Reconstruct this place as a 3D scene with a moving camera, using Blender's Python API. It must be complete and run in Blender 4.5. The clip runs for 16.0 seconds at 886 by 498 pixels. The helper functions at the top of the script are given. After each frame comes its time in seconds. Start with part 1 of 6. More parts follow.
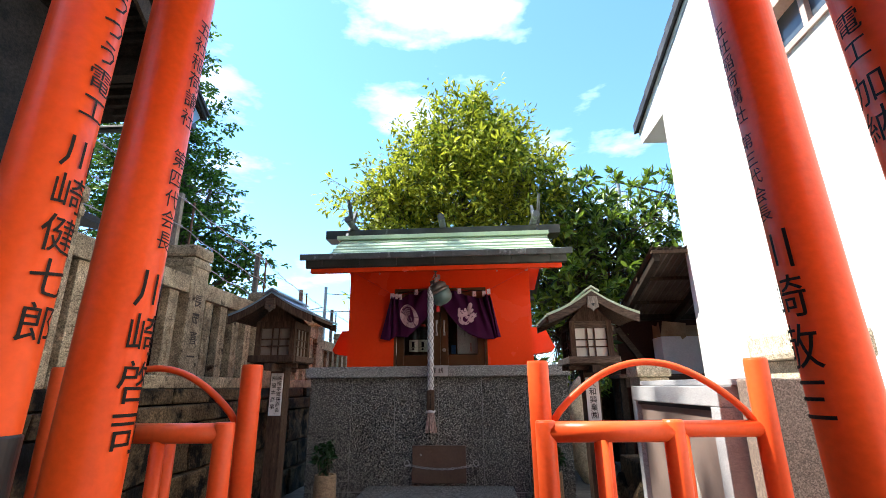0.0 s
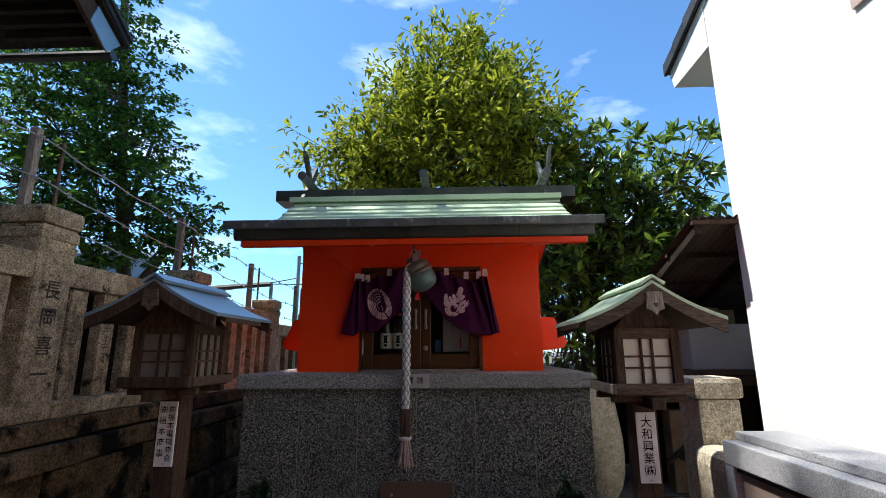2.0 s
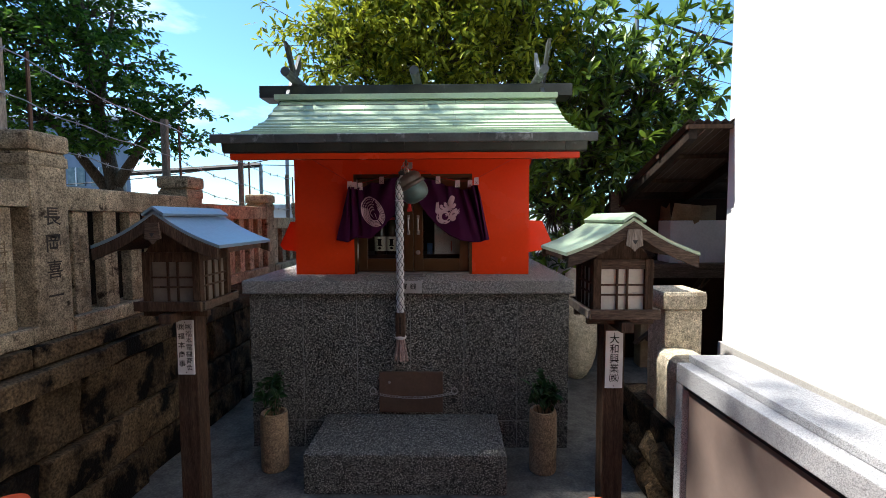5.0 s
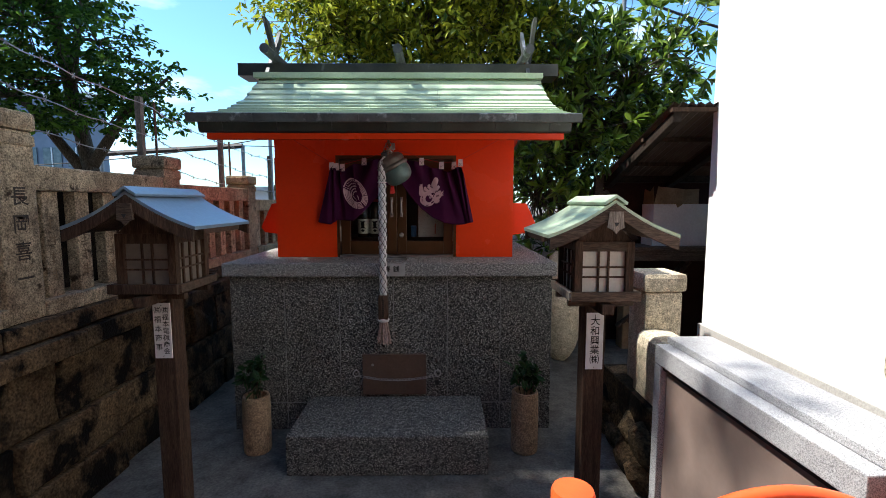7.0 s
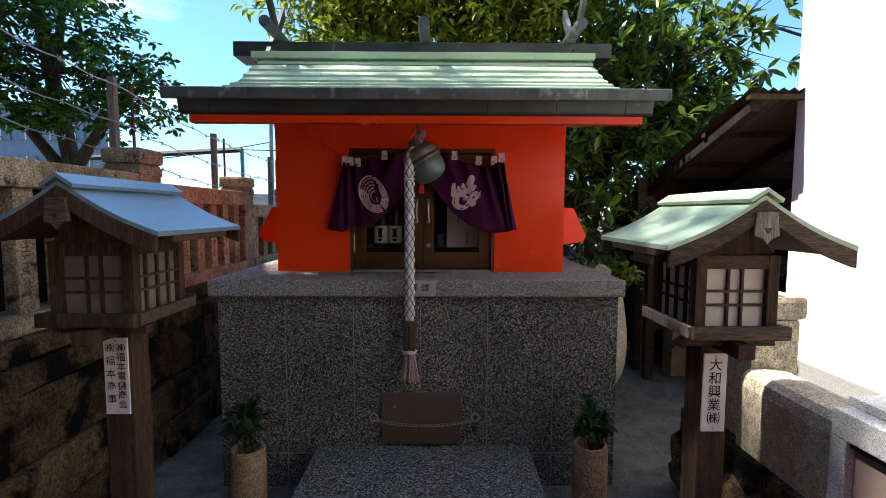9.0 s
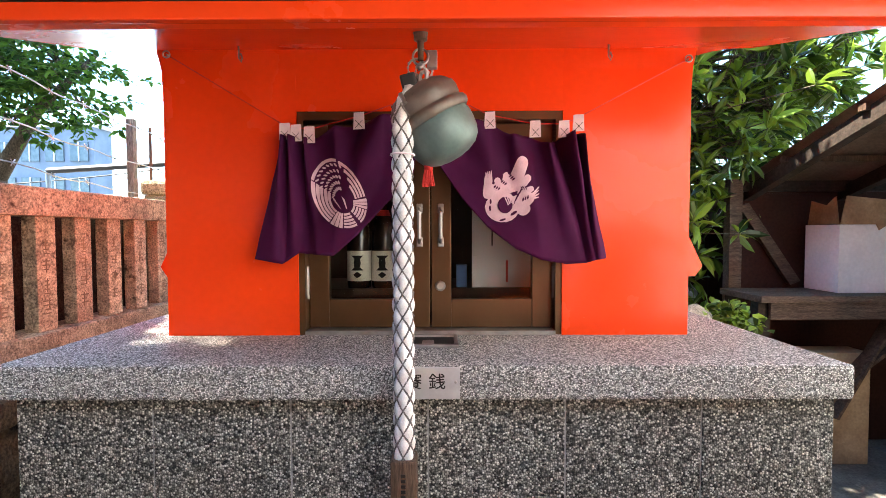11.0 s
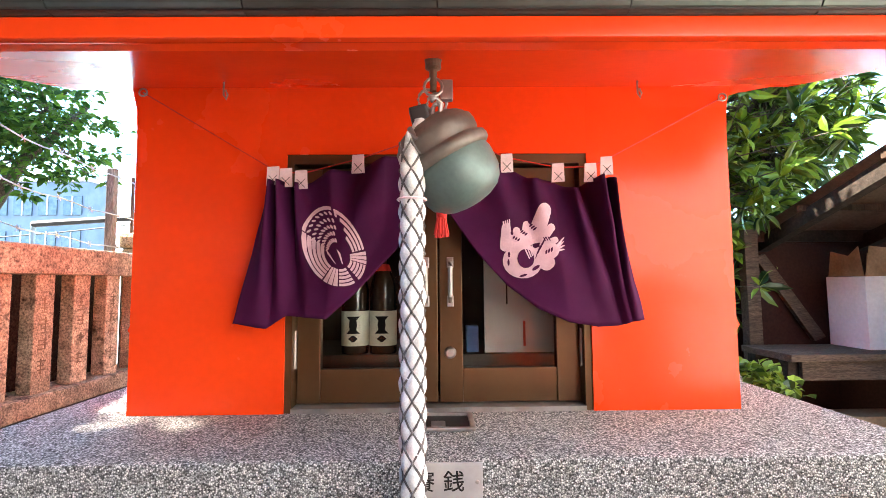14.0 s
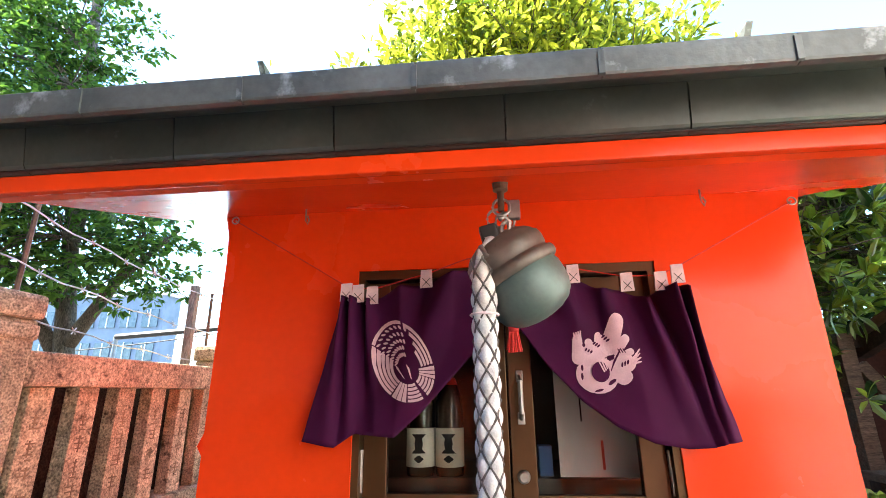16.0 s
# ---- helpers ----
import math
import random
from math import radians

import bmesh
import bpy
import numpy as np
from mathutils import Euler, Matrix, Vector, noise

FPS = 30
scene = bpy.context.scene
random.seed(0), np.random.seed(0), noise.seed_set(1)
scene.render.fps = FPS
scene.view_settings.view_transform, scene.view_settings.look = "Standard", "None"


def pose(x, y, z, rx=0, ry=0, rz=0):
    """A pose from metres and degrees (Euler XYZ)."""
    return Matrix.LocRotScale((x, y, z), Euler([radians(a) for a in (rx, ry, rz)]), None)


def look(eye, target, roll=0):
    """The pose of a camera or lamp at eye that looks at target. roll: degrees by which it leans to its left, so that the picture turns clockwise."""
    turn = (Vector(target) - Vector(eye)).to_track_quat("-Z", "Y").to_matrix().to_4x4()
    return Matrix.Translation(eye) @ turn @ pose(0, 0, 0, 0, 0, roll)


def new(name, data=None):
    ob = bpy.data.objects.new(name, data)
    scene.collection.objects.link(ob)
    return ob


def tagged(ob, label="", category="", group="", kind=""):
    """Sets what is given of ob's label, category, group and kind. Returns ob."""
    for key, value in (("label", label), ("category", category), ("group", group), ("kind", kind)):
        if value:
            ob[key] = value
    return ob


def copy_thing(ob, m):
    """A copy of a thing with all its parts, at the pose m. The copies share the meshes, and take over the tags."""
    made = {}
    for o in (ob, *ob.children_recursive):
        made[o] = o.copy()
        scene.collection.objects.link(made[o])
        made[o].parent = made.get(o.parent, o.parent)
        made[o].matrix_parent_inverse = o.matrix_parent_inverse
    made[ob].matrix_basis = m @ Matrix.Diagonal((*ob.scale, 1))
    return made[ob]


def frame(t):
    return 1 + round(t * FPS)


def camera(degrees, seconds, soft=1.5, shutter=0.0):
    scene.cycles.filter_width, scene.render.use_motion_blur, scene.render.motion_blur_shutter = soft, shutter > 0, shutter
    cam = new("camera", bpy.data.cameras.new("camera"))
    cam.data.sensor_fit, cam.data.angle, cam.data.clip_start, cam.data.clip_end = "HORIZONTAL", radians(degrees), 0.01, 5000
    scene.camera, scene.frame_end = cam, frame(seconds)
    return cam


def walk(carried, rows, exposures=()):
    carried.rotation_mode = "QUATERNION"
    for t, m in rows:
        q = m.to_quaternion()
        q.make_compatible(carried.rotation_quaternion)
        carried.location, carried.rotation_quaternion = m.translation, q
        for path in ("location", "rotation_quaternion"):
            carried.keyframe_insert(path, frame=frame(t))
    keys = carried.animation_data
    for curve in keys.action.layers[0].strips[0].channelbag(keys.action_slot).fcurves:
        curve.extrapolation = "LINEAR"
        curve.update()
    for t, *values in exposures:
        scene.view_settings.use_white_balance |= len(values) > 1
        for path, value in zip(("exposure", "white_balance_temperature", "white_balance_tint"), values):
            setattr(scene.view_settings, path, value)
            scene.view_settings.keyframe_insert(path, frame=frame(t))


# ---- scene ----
cam = camera(86.8, 16.0, 0.6)
PATH = [
    (0, (0.801, 0.424, 1.093), (0.679, 2.339, 1.657), -0.6),
    (0.5, (0.772, 0.805, 1.186), (0.64, 2.735, 1.691), -0.5),
    (1, (0.741, 1.169, 1.256), (0.612, 3.107, 1.732), -0.6),
    (1.5, (0.757, 1.421, 1.338), (0.656, 3.364, 1.8), -0.5),
    (2, (0.761, 1.579, 1.429), (0.694, 3.532, 1.856), -0.4),
    (2.5, (0.747, 1.618, 1.481), (0.695, 3.592, 1.795), -0.4),
    (3, (0.748, 1.592, 1.559), (0.697, 3.585, 1.713), -0.4),
    (3.5, (0.75, 1.53, 1.651), (0.696, 3.528, 1.703), -0.4),
    (4, (0.765, 1.499, 1.708), (0.713, 3.498, 1.693), -0.4),
    (4.5, (0.761, 1.475, 1.734), (0.717, 3.473, 1.655), -0.3),
    (7, (0.791, 1.498, 1.725), (0.811, 3.488, 1.525), -0.0),
    (7.5, (0.791, 1.509, 1.717), (0.827, 3.499, 1.529), 0.1),
    (8, (0.771, 1.56, 1.688), (0.759, 3.551, 1.501), 0.1),
    (8.5, (0.667, 1.837, 1.675), (0.664, 3.83, 1.505), 0.2),
    (9, (0.563, 2.171, 1.676), (0.581, 4.165, 1.52), 0.2),
    (9.2, (0.53, 2.34, 1.654), (0.555, 4.335, 1.505), 0.1),
    (11.3, (0.497, 3.674, 1.662), (0.487, 5.673, 1.596), -0.2),
    (11.5, (0.488, 3.713, 1.666), (0.481, 5.712, 1.604), -0.3),
    (12, (0.482, 3.769, 1.686), (0.463, 5.768, 1.634), -0.4),
    (12.5, (0.483, 3.778, 1.678), (0.459, 5.778, 1.65), -0.3),
    (13, (0.484, 3.786, 1.671), (0.48, 5.786, 1.67), -0.3),
    (13.5, (0.467, 3.8, 1.674), (0.488, 5.8, 1.714), -0.3),
    (14, (0.452, 3.804, 1.678), (0.475, 5.798, 1.824), -0.5),
    (14.5, (0.455, 3.794, 1.688), (0.456, 5.776, 1.949), -0.5),
    (15, (0.447, 3.787, 1.691), (0.437, 5.754, 2.053), -0.4),
    (15.5, (0.436, 3.784, 1.695), (0.369, 5.728, 2.16), -0.8),
    (16, (0.41, 3.782, 1.696), (0.219, 5.684, 2.285), -0.6),
]
EXPOSURES = [(0, 1.75, 6600, 10), (0.2, 1.42, 6550, 10), (0.5, 1.15, 6450, 10), (1, 0.95, 6350, 10), (2.5, 0.8, 6300, 10), (3.5, 0.75, 6300, 10), (4.5, 1.1, 6350, 10), (7, 1.1, 6400, 10), (9.2, 1.2, 6450, 10), (11.3, 3.5, 7000, 10), (12.5, 3.63, 6950, 10), (14, 3.65, 6950, 10), (15, 3.68, 6950, 10), (16, 3.28, 7000, 10)]
walk(cam, [(t, look(eye, target, roll)) for t, eye, target, roll in PATH], EXPOSURES)


# ---- world, sun ----
SUN = Vector((-0.49, 0.05, 0.86)).normalized()
world = bpy.data.worlds.new("sky")
scene.world = world
world.use_nodes = True
wn, wl = world.node_tree.nodes, world.node_tree.links
sky = wn.new("ShaderNodeTexSky")
sky.sky_type, sky.sun_disc = "NISHITA", False
sky.sun_elevation, sky.sun_rotation = math.asin(SUN.z), math.atan2(SUN.x, SUN.y)
sky.air_density, sky.dust_density, sky.ozone_density = 1.0, 0.3, 1.5
coord = wn.new("ShaderNodeTexCoord")
stretch = wn.new("ShaderNodeMapping")
stretch.inputs["Scale"].default_value = (1.0, 1.0, 2.6)
stretch.inputs["Location"].default_value = (1.7, 0.4, 0.9)
cloud = wn.new("ShaderNodeTexNoise")
cloud.inputs["Scale"].default_value, cloud.inputs["Detail"].default_value, cloud.inputs["Roughness"].default_value = 1.9, 8, 0.55
band = wn.new("ShaderNodeValToRGB")
band.color_ramp.elements[0].position, band.color_ramp.elements[1].position = 0.56, 0.86
wmix = wn.new("ShaderNodeMixRGB")
wmix.inputs[2].default_value = (10.5, 11.5, 12.5, 1)
wl.new(coord.outputs["Generated"], stretch.inputs[0])
wl.new(stretch.outputs[0], cloud.inputs["Vector"])
thick = cloud.outputs["Fac"]
for way, wide, more in (((-0.08, 0.74, 0.665), 17, 0.12), ((0.242, 0.859, 0.451), 9, 0.10)):
    dot = wn.new("ShaderNodeVectorMath")
    dot.operation = "DOT_PRODUCT"
    dot.inputs[1].default_value = Vector(way).normalized()
    wl.new(coord.outputs["Generated"], dot.inputs[0])
    lobe = wn.new("ShaderNodeMapRange")
    lobe.interpolation_type = "SMOOTHSTEP"
    lobe.inputs[1].default_value, lobe.inputs[2].default_value = math.cos(radians(wide)), 1.0
    lobe.inputs[4].default_value = more
    wl.new(dot.outputs["Value"], lobe.inputs[0])
    both = wn.new("ShaderNodeMath")
    wl.new(thick, both.inputs[0])
    wl.new(lobe.outputs[0], both.inputs[1])
    thick = both.outputs[0]
wl.new(thick, band.inputs[0])
wl.new(band.outputs[0], wmix.inputs[0])
tint = wn.new("ShaderNodeMixRGB")
tint.blend_type = "MULTIPLY"
tint.inputs[0].default_value, tint.inputs[2].default_value = 1.0, (0.64, 0.93, 1.12, 1)
wl.new(sky.outputs[0], tint.inputs[1])
wl.new(tint.outputs[0], wmix.inputs[1])
wl.new(wmix.outputs[0], wn["Background"].inputs[0])
wn["Background"].inputs[1].default_value = 0.135
lamp = bpy.data.lights.new("sun", "SUN")
lamp.energy, lamp.angle, lamp.color = 5.0, radians(0.53), (1.0, 0.95, 0.87)
sun = new("sun", lamp)
sun.matrix_world = look(SUN * 40, (0, 0, 0))


# ---- materials ----
def mat(name, c1, c2, rough=0.7, metal=0.0, scale=6.0, fine=80.0, bump=0.15, amount=0.5, stain=None, vary=0.0, spec=0.5, coat=0.0, stretch=(1, 1, 1)):
    """Two colours mixed by coarse noise, fine grain in value and relief; stain: (colour, scale, edge)."""
    m = bpy.data.materials.new(name)
    m.use_nodes = True
    n, l = m.node_tree.nodes, m.node_tree.links
    b = n["Principled BSDF"]
    tc = n.new("ShaderNodeTexCoord")
    mp = n.new("ShaderNodeMapping")
    mp.inputs["Scale"].default_value = stretch
    l.new(tc.outputs["Object"], mp.inputs[0])
    info = n.new("ShaderNodeObjectInfo")
    shift = n.new("ShaderNodeVectorMath")
    shift.operation = "SCALE"
    l.new(info.outputs["Random"], shift.inputs["Scale"])
    shift.inputs[0].default_value = (7.3, 4.1, 9.7)
    add = n.new("ShaderNodeVectorMath")
    l.new(mp.outputs[0], add.inputs[0])
    l.new(shift.outputs[0], add.inputs[1])
    co = n.new("ShaderNodeTexNoise")
    co.inputs["Scale"].default_value, co.inputs["Detail"].default_value = scale, 6
    l.new(add.outputs[0], co.inputs["Vector"])
    ramp = n.new("ShaderNodeValToRGB")
    ramp.color_ramp.elements[0].position, ramp.color_ramp.elements[1].position = 0.5 - 0.28 * amount, 0.5 + 0.28 * amount
    ramp.color_ramp.elements[0].color, ramp.color_ramp.elements[1].color = (*c1, 1), (*c2, 1)
    l.new(co.outputs["Fac"], ramp.inputs[0])
    fi = n.new("ShaderNodeTexNoise")
    fi.inputs["Scale"].default_value, fi.inputs["Detail"].default_value = fine, 3
    l.new(add.outputs[0], fi.inputs["Vector"])
    grain = n.new("ShaderNodeMapRange")
    grain.inputs[1].default_value, grain.inputs[2].default_value = 0.3, 0.7
    grain.inputs[3].default_value, grain.inputs[4].default_value = 1 - 0.62 * min(1, bump * 2.2), 1 + 0.5 * min(1, bump * 2.2)
    l.new(fi.outputs["Fac"], grain.inputs[0])
    mul = n.new("ShaderNodeVectorMath")
    mul.operation = "SCALE"
    l.new(ramp.outputs[0], mul.inputs[0])
    l.new(grain.outputs[0], mul.inputs["Scale"])
    last = mul.outputs[0]
    if bump >= 0.2:
        md = n.new("ShaderNodeTexNoise")
        md.inputs["Scale"].default_value, md.inputs["Detail"].default_value, md.inputs["Roughness"].default_value = scale * 4.5, 5, 0.7
        l.new(add.outputs[0], md.inputs["Vector"])
        mm = n.new("ShaderNodeMapRange")
        mm.inputs[1].default_value, mm.inputs[2].default_value, mm.inputs[3].default_value, mm.inputs[4].default_value = 0.32, 0.68, 0.6, 1.35
        l.new(md.outputs["Fac"], mm.inputs[0])
        m2 = n.new("ShaderNodeVectorMath")
        m2.operation = "SCALE"
        l.new(last, m2.inputs[0])
        l.new(mm.outputs[0], m2.inputs["Scale"])
        last = m2.outputs[0]
    if vary:
        vr = n.new("ShaderNodeMapRange")
        vr.inputs[3].default_value, vr.inputs[4].default_value = 1 - vary, 1 + vary
        l.new(info.outputs["Random"], vr.inputs[0])
        mv = n.new("ShaderNodeVectorMath")
        mv.operation = "SCALE"
        l.new(last, mv.inputs[0])
        l.new(vr.outputs[0], mv.inputs["Scale"])
        last = mv.outputs[0]
    if stain:
        st = n.new("ShaderNodeTexNoise")
        st.inputs["Scale"].default_value, st.inputs["Detail"].default_value, st.inputs["Roughness"].default_value = stain[1], 9, 0.65
        l.new(add.outputs[0], st.inputs["Vector"])
        sr = n.new("ShaderNodeValToRGB")
        sr.color_ramp.elements[0].position, sr.color_ramp.elements[1].position = stain[2], stain[2] + 0.1
        l.new(st.outputs["Fac"], sr.inputs[0])
        mx = n.new("ShaderNodeMixRGB")
        mx.inputs[2].default_value = (*stain[0], 1)
        l.new(sr.outputs[0], mx.inputs[0])
        l.new(last, mx.inputs[1])
        last = mx.outputs[0]
    l.new(last, b.inputs["Base Color"])
    rr = n.new("ShaderNodeMapRange")
    rr.inputs[3].default_value, rr.inputs[4].default_value = max(0.04, rough - 0.1), min(1, rough + 0.1)
    l.new(co.outputs["Fac"], rr.inputs[0])
    l.new(rr.outputs[0], b.inputs["Roughness"])
    b.inputs["Metallic"].default_value = metal
    b.inputs["Specular IOR Level"].default_value = spec
    b.inputs["Coat Weight"].default_value = coat
    if bump:
        bp = n.new("ShaderNodeBump")
        bp.inputs["Strength"].default_value, bp.inputs["Distance"].default_value = bump, 0.01
        l.new(fi.outputs["Fac"], bp.inputs["Height"])
        l.new(bp.outputs[0], b.inputs["Normal"])
    return m


def pebble(name, dark, light, scale=150.0, rough=0.75, bump=0.5, polish=False, pale=0.5):
    """Exposed aggregate: small pale and dark stones in mortar."""
    m = bpy.data.materials.new(name)
    m.use_nodes = True
    n, l = m.node_tree.nodes, m.node_tree.links
    b = n["Principled BSDF"]
    tc = n.new("ShaderNodeTexCoord")
    v = n.new("ShaderNodeTexVoronoi")
    v.inputs["Scale"].default_value = scale
    l.new(tc.outputs["Object"], v.inputs["Vector"])
    sep = n.new("ShaderNodeSeparateColor")
    l.new(v.outputs["Color"], sep.inputs[0])
    ramp = n.new("ShaderNodeValToRGB")
    e = ramp.color_ramp.elements
    e[0].position, e[0].color = 0.0, (*dark, 1)
    e[1].position, e[1].color = 1.0, (*light, 1)
    mid = e.new(pale)
    mid.color = (*[0.6 * a + 0.4 * c for a, c in zip(dark, light)], 1)
    l.new(sep.outputs[0], ramp.inputs[0])
    big = n.new("ShaderNodeTexNoise")
    big.inputs["Scale"].default_value, big.inputs["Detail"].default_value = 3.0, 5
    l.new(tc.outputs["Object"], big.inputs["Vector"])
    mr = n.new("ShaderNodeMapRange")
    mr.inputs[3].default_value, mr.inputs[4].default_value = 0.7, 1.25
    l.new(big.outputs["Fac"], mr.inputs[0])
    edge = n.new("ShaderNodeMapRange")
    edge.inputs[1].default_value, edge.inputs[2].default_value = 0.25 / 1, 0.75
    edge.inputs[3].default_value, edge.inputs[4].default_value = 1.0, 1.0 if polish else 0.22
    l.new(v.outputs["Distance"], edge.inputs[0])
    k = n.new("ShaderNodeMath")
    k.operation = "MULTIPLY"
    l.new(mr.outputs[0], k.inputs[0])
    l.new(edge.outputs[0], k.inputs[1])
    mul = n.new("ShaderNodeVectorMath")
    mul.operation = "SCALE"
    l.new(ramp.outputs[0], mul.inputs[0])
    l.new(k.outputs[0], mul.inputs["Scale"])
    l.new(mul.outputs[0], b.inputs["Base Color"])
    b.inputs["Roughness"].default_value = rough
    b.inputs["Specular IOR Level"].default_value = 0.4 if polish else 0.15
    if not polish:
        bp = n.new("ShaderNodeBump")
        bp.inputs["Strength"].default_value, bp.inputs["Distance"].default_value, bp.invert = bump, 0.004, True
        l.new(v.outputs["Distance"], bp.inputs["Height"])
        l.new(bp.outputs[0], b.inputs["Normal"])
    return m


def leafmat(name, a, c, trans=0.35, rough=0.45, spec=0.2):
    m = bpy.data.materials.new(name)
    m.use_nodes = True
    n, l = m.node_tree.nodes, m.node_tree.links
    b = n["Principled BSDF"]
    g = n.new("ShaderNodeNewGeometry")
    ramp = n.new("ShaderNodeValToRGB")
    ramp.color_ramp.elements[0].color, ramp.color_ramp.elements[1].color = (*a, 1), (*c, 1)
    l.new(g.outputs["Random Per Island"], ramp.inputs[0])
    l.new(ramp.outputs[0], b.inputs["Base Color"])
    b.inputs["Roughness"].default_value = rough
    b.inputs["Specular IOR Level"].default_value = spec
    t = n.new("ShaderNodeBsdfTranslucent")
    l.new(ramp.outputs[0], t.inputs[0])
    mx = n.new("ShaderNodeMixShader")
    mx.inputs[0].default_value = trans
    l.new(b.outputs[0], mx.inputs[1])
    l.new(t.outputs[0], mx.inputs[2])
    l.new(mx.outputs[0], n["Material Output"].inputs[0])
    return m


def glassmat(name, tint=(0.9, 0.95, 0.95)):
    m = bpy.data.materials.new(name)
    m.use_nodes = True
    b = m.node_tree.nodes["Principled BSDF"]
    b.inputs["Base Color"].default_value = (*tint, 1)
    b.inputs["Roughness"].default_value, b.inputs["Transmission Weight"].default_value, b.inputs["IOR"].default_value = 0.02, 1.0, 1.2
    return m


VERM = mat("vermilion paint", (0.79, 0.045, 0.0075), (0.87, 0.063, 0.011), 0.25, 0, 2.0, 40, 0.02, 0.9, spec=0.26, coat=0.06)
TORII = mat("torii vermilion paint", (0.80, 0.078, 0.014), (0.90, 0.115, 0.02), 0.38, 0, 3.0, 60, 0.05, 0.9, stain=((0.5, 0.045, 0.012), 5.0, 0.68), spec=0.16)
PIPE = mat("pipe vermilion paint", (0.78, 0.085, 0.02), (0.84, 0.12, 0.03), 0.35, 0, 5.0, 60, 0.04, 0.8, stain=((0.42, 0.05, 0.02), 14.0, 0.69), spec=0.25)
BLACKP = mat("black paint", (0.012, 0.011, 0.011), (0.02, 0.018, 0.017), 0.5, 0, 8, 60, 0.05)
INK = mat("black ink", (0.01, 0.009, 0.009), (0.02, 0.016, 0.014), 0.6, 0, 20, 90, 0.0, spec=0.15)
COPPER = mat("green copper sheet", (0.38, 0.50, 0.335), (0.49, 0.60, 0.42), 0.55, 0.0, 5, 50, 0.06, 0.9, stain=((0.26, 0.40, 0.30), 7.0, 0.62), vary=0.08)
COPPERBLUE = mat("blue grey copper sheet", (0.20, 0.29, 0.36), (0.27, 0.37, 0.44), 0.38, 0.4, 5, 50, 0.05, 0.9)
DARKMETAL = mat("dark weathered copper", (0.034, 0.039, 0.035), (0.085, 0.09, 0.078), 0.34, 0.35, 5, 60, 0.06, 0.9, stain=((0.16, 0.175, 0.16), 6.0, 0.63))
FASCIA = mat("grey weathered metal edge", (0.05, 0.056, 0.055), (0.13, 0.14, 0.135), 0.4, 0.3, 6, 60, 0.1, 0.9, stain=((0.32, 0.34, 0.35), 7.0, 0.57))
BRONZE = mat("bronze door frame", (0.085, 0.043, 0.018), (0.135, 0.07, 0.03), 0.32, 0.55, 3, 70, 0.02, 0.8)
DARKIN = mat("dark interior board", (0.05, 0.03, 0.022), (0.09, 0.05, 0.035), 0.6, 0, 4, 40, 0.05, spec=0.15)
WOODD = mat("weathered brown wood", (0.035, 0.02, 0.013), (0.105, 0.064, 0.042), 0.75, 0, 7, 60, 0.25, 0.9, stretch=(6, 6, 0.6), vary=0.15, spec=0.15)
WOODG = mat("grey weathered wood", (0.20, 0.165, 0.13), (0.34, 0.29, 0.235), 0.8, 0, 7, 60, 0.3, 0.9, stretch=(6, 6, 0.6), vary=0.15, spec=0.15)
WOODX = mat("weathered wood along x", (0.055, 0.036, 0.026), (0.135, 0.095, 0.068), 0.8, 0, 7, 60, 0.3, 0.9, stretch=(0.6, 6, 6), vary=0.15, spec=0.15)
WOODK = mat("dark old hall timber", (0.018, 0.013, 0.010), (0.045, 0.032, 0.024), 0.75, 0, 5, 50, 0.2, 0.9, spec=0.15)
SHINGLEK = mat("dark roof slate", (0.03, 0.032, 0.036), (0.07, 0.072, 0.078), 0.55, 0, 5, 50, 0.15, 0.9, vary=0.25, spec=0.15)
# darker copy of the lantern paper, with the left lantern's shade in its colour
PAPERSHADE = mat("shaded lantern paper", (0.13, 0.105, 0.085), (0.20, 0.17, 0.14), 0.9, 0, 9, 80, 0.03)
PAPER = mat("lantern paper", (0.50, 0.47, 0.41), (0.62, 0.59, 0.52), 0.9, 0, 9, 80, 0.03)
WHITEP = mat("white plate", (0.70, 0.68, 0.66), (0.80, 0.78, 0.76), 0.5, 0, 12, 80, 0.0)
STEELP = mat("brushed steel plate", (0.34, 0.33, 0.32), (0.44, 0.43, 0.41), 0.45, 0.35, 12, 120, 0.02)
PINK = mat("pale pink loop cloth", (0.62, 0.48, 0.50), (0.74, 0.60, 0.61), 0.85, 0, 20, 300, 0.05)
CREST = mat("pale pink crest print", (0.50, 0.32, 0.38), (0.62, 0.42, 0.48), 0.9, 0, 20, 300, 0.05)
PURPLE = mat("purple curtain cloth", (0.036, 0.0035, 0.026), (0.066, 0.008, 0.048), 0.75, 0, 6, 400, 0.06, 0.9, spec=0.1)
ROPE = mat("white rope", (0.50, 0.485, 0.47), (0.74, 0.72, 0.70), 0.85, 0, 14, 260, 0.1)
NET = mat("grey rope netting", (0.07, 0.06, 0.055), (0.16, 0.14, 0.13), 0.8, 0, 30, 250, 0.2)
STRAW = mat("pinkish straw tassel", (0.30, 0.20, 0.17), (0.45, 0.32, 0.27), 0.85, 0, 30, 250, 0.3, vary=0.25)
BELLB = mat("bronze bell top", (0.10, 0.078, 0.064), (0.20, 0.165, 0.14), 0.5, 0.35, 10, 60, 0.1, 0.9, stain=((0.07, 0.06, 0.05), 9.0, 0.6))
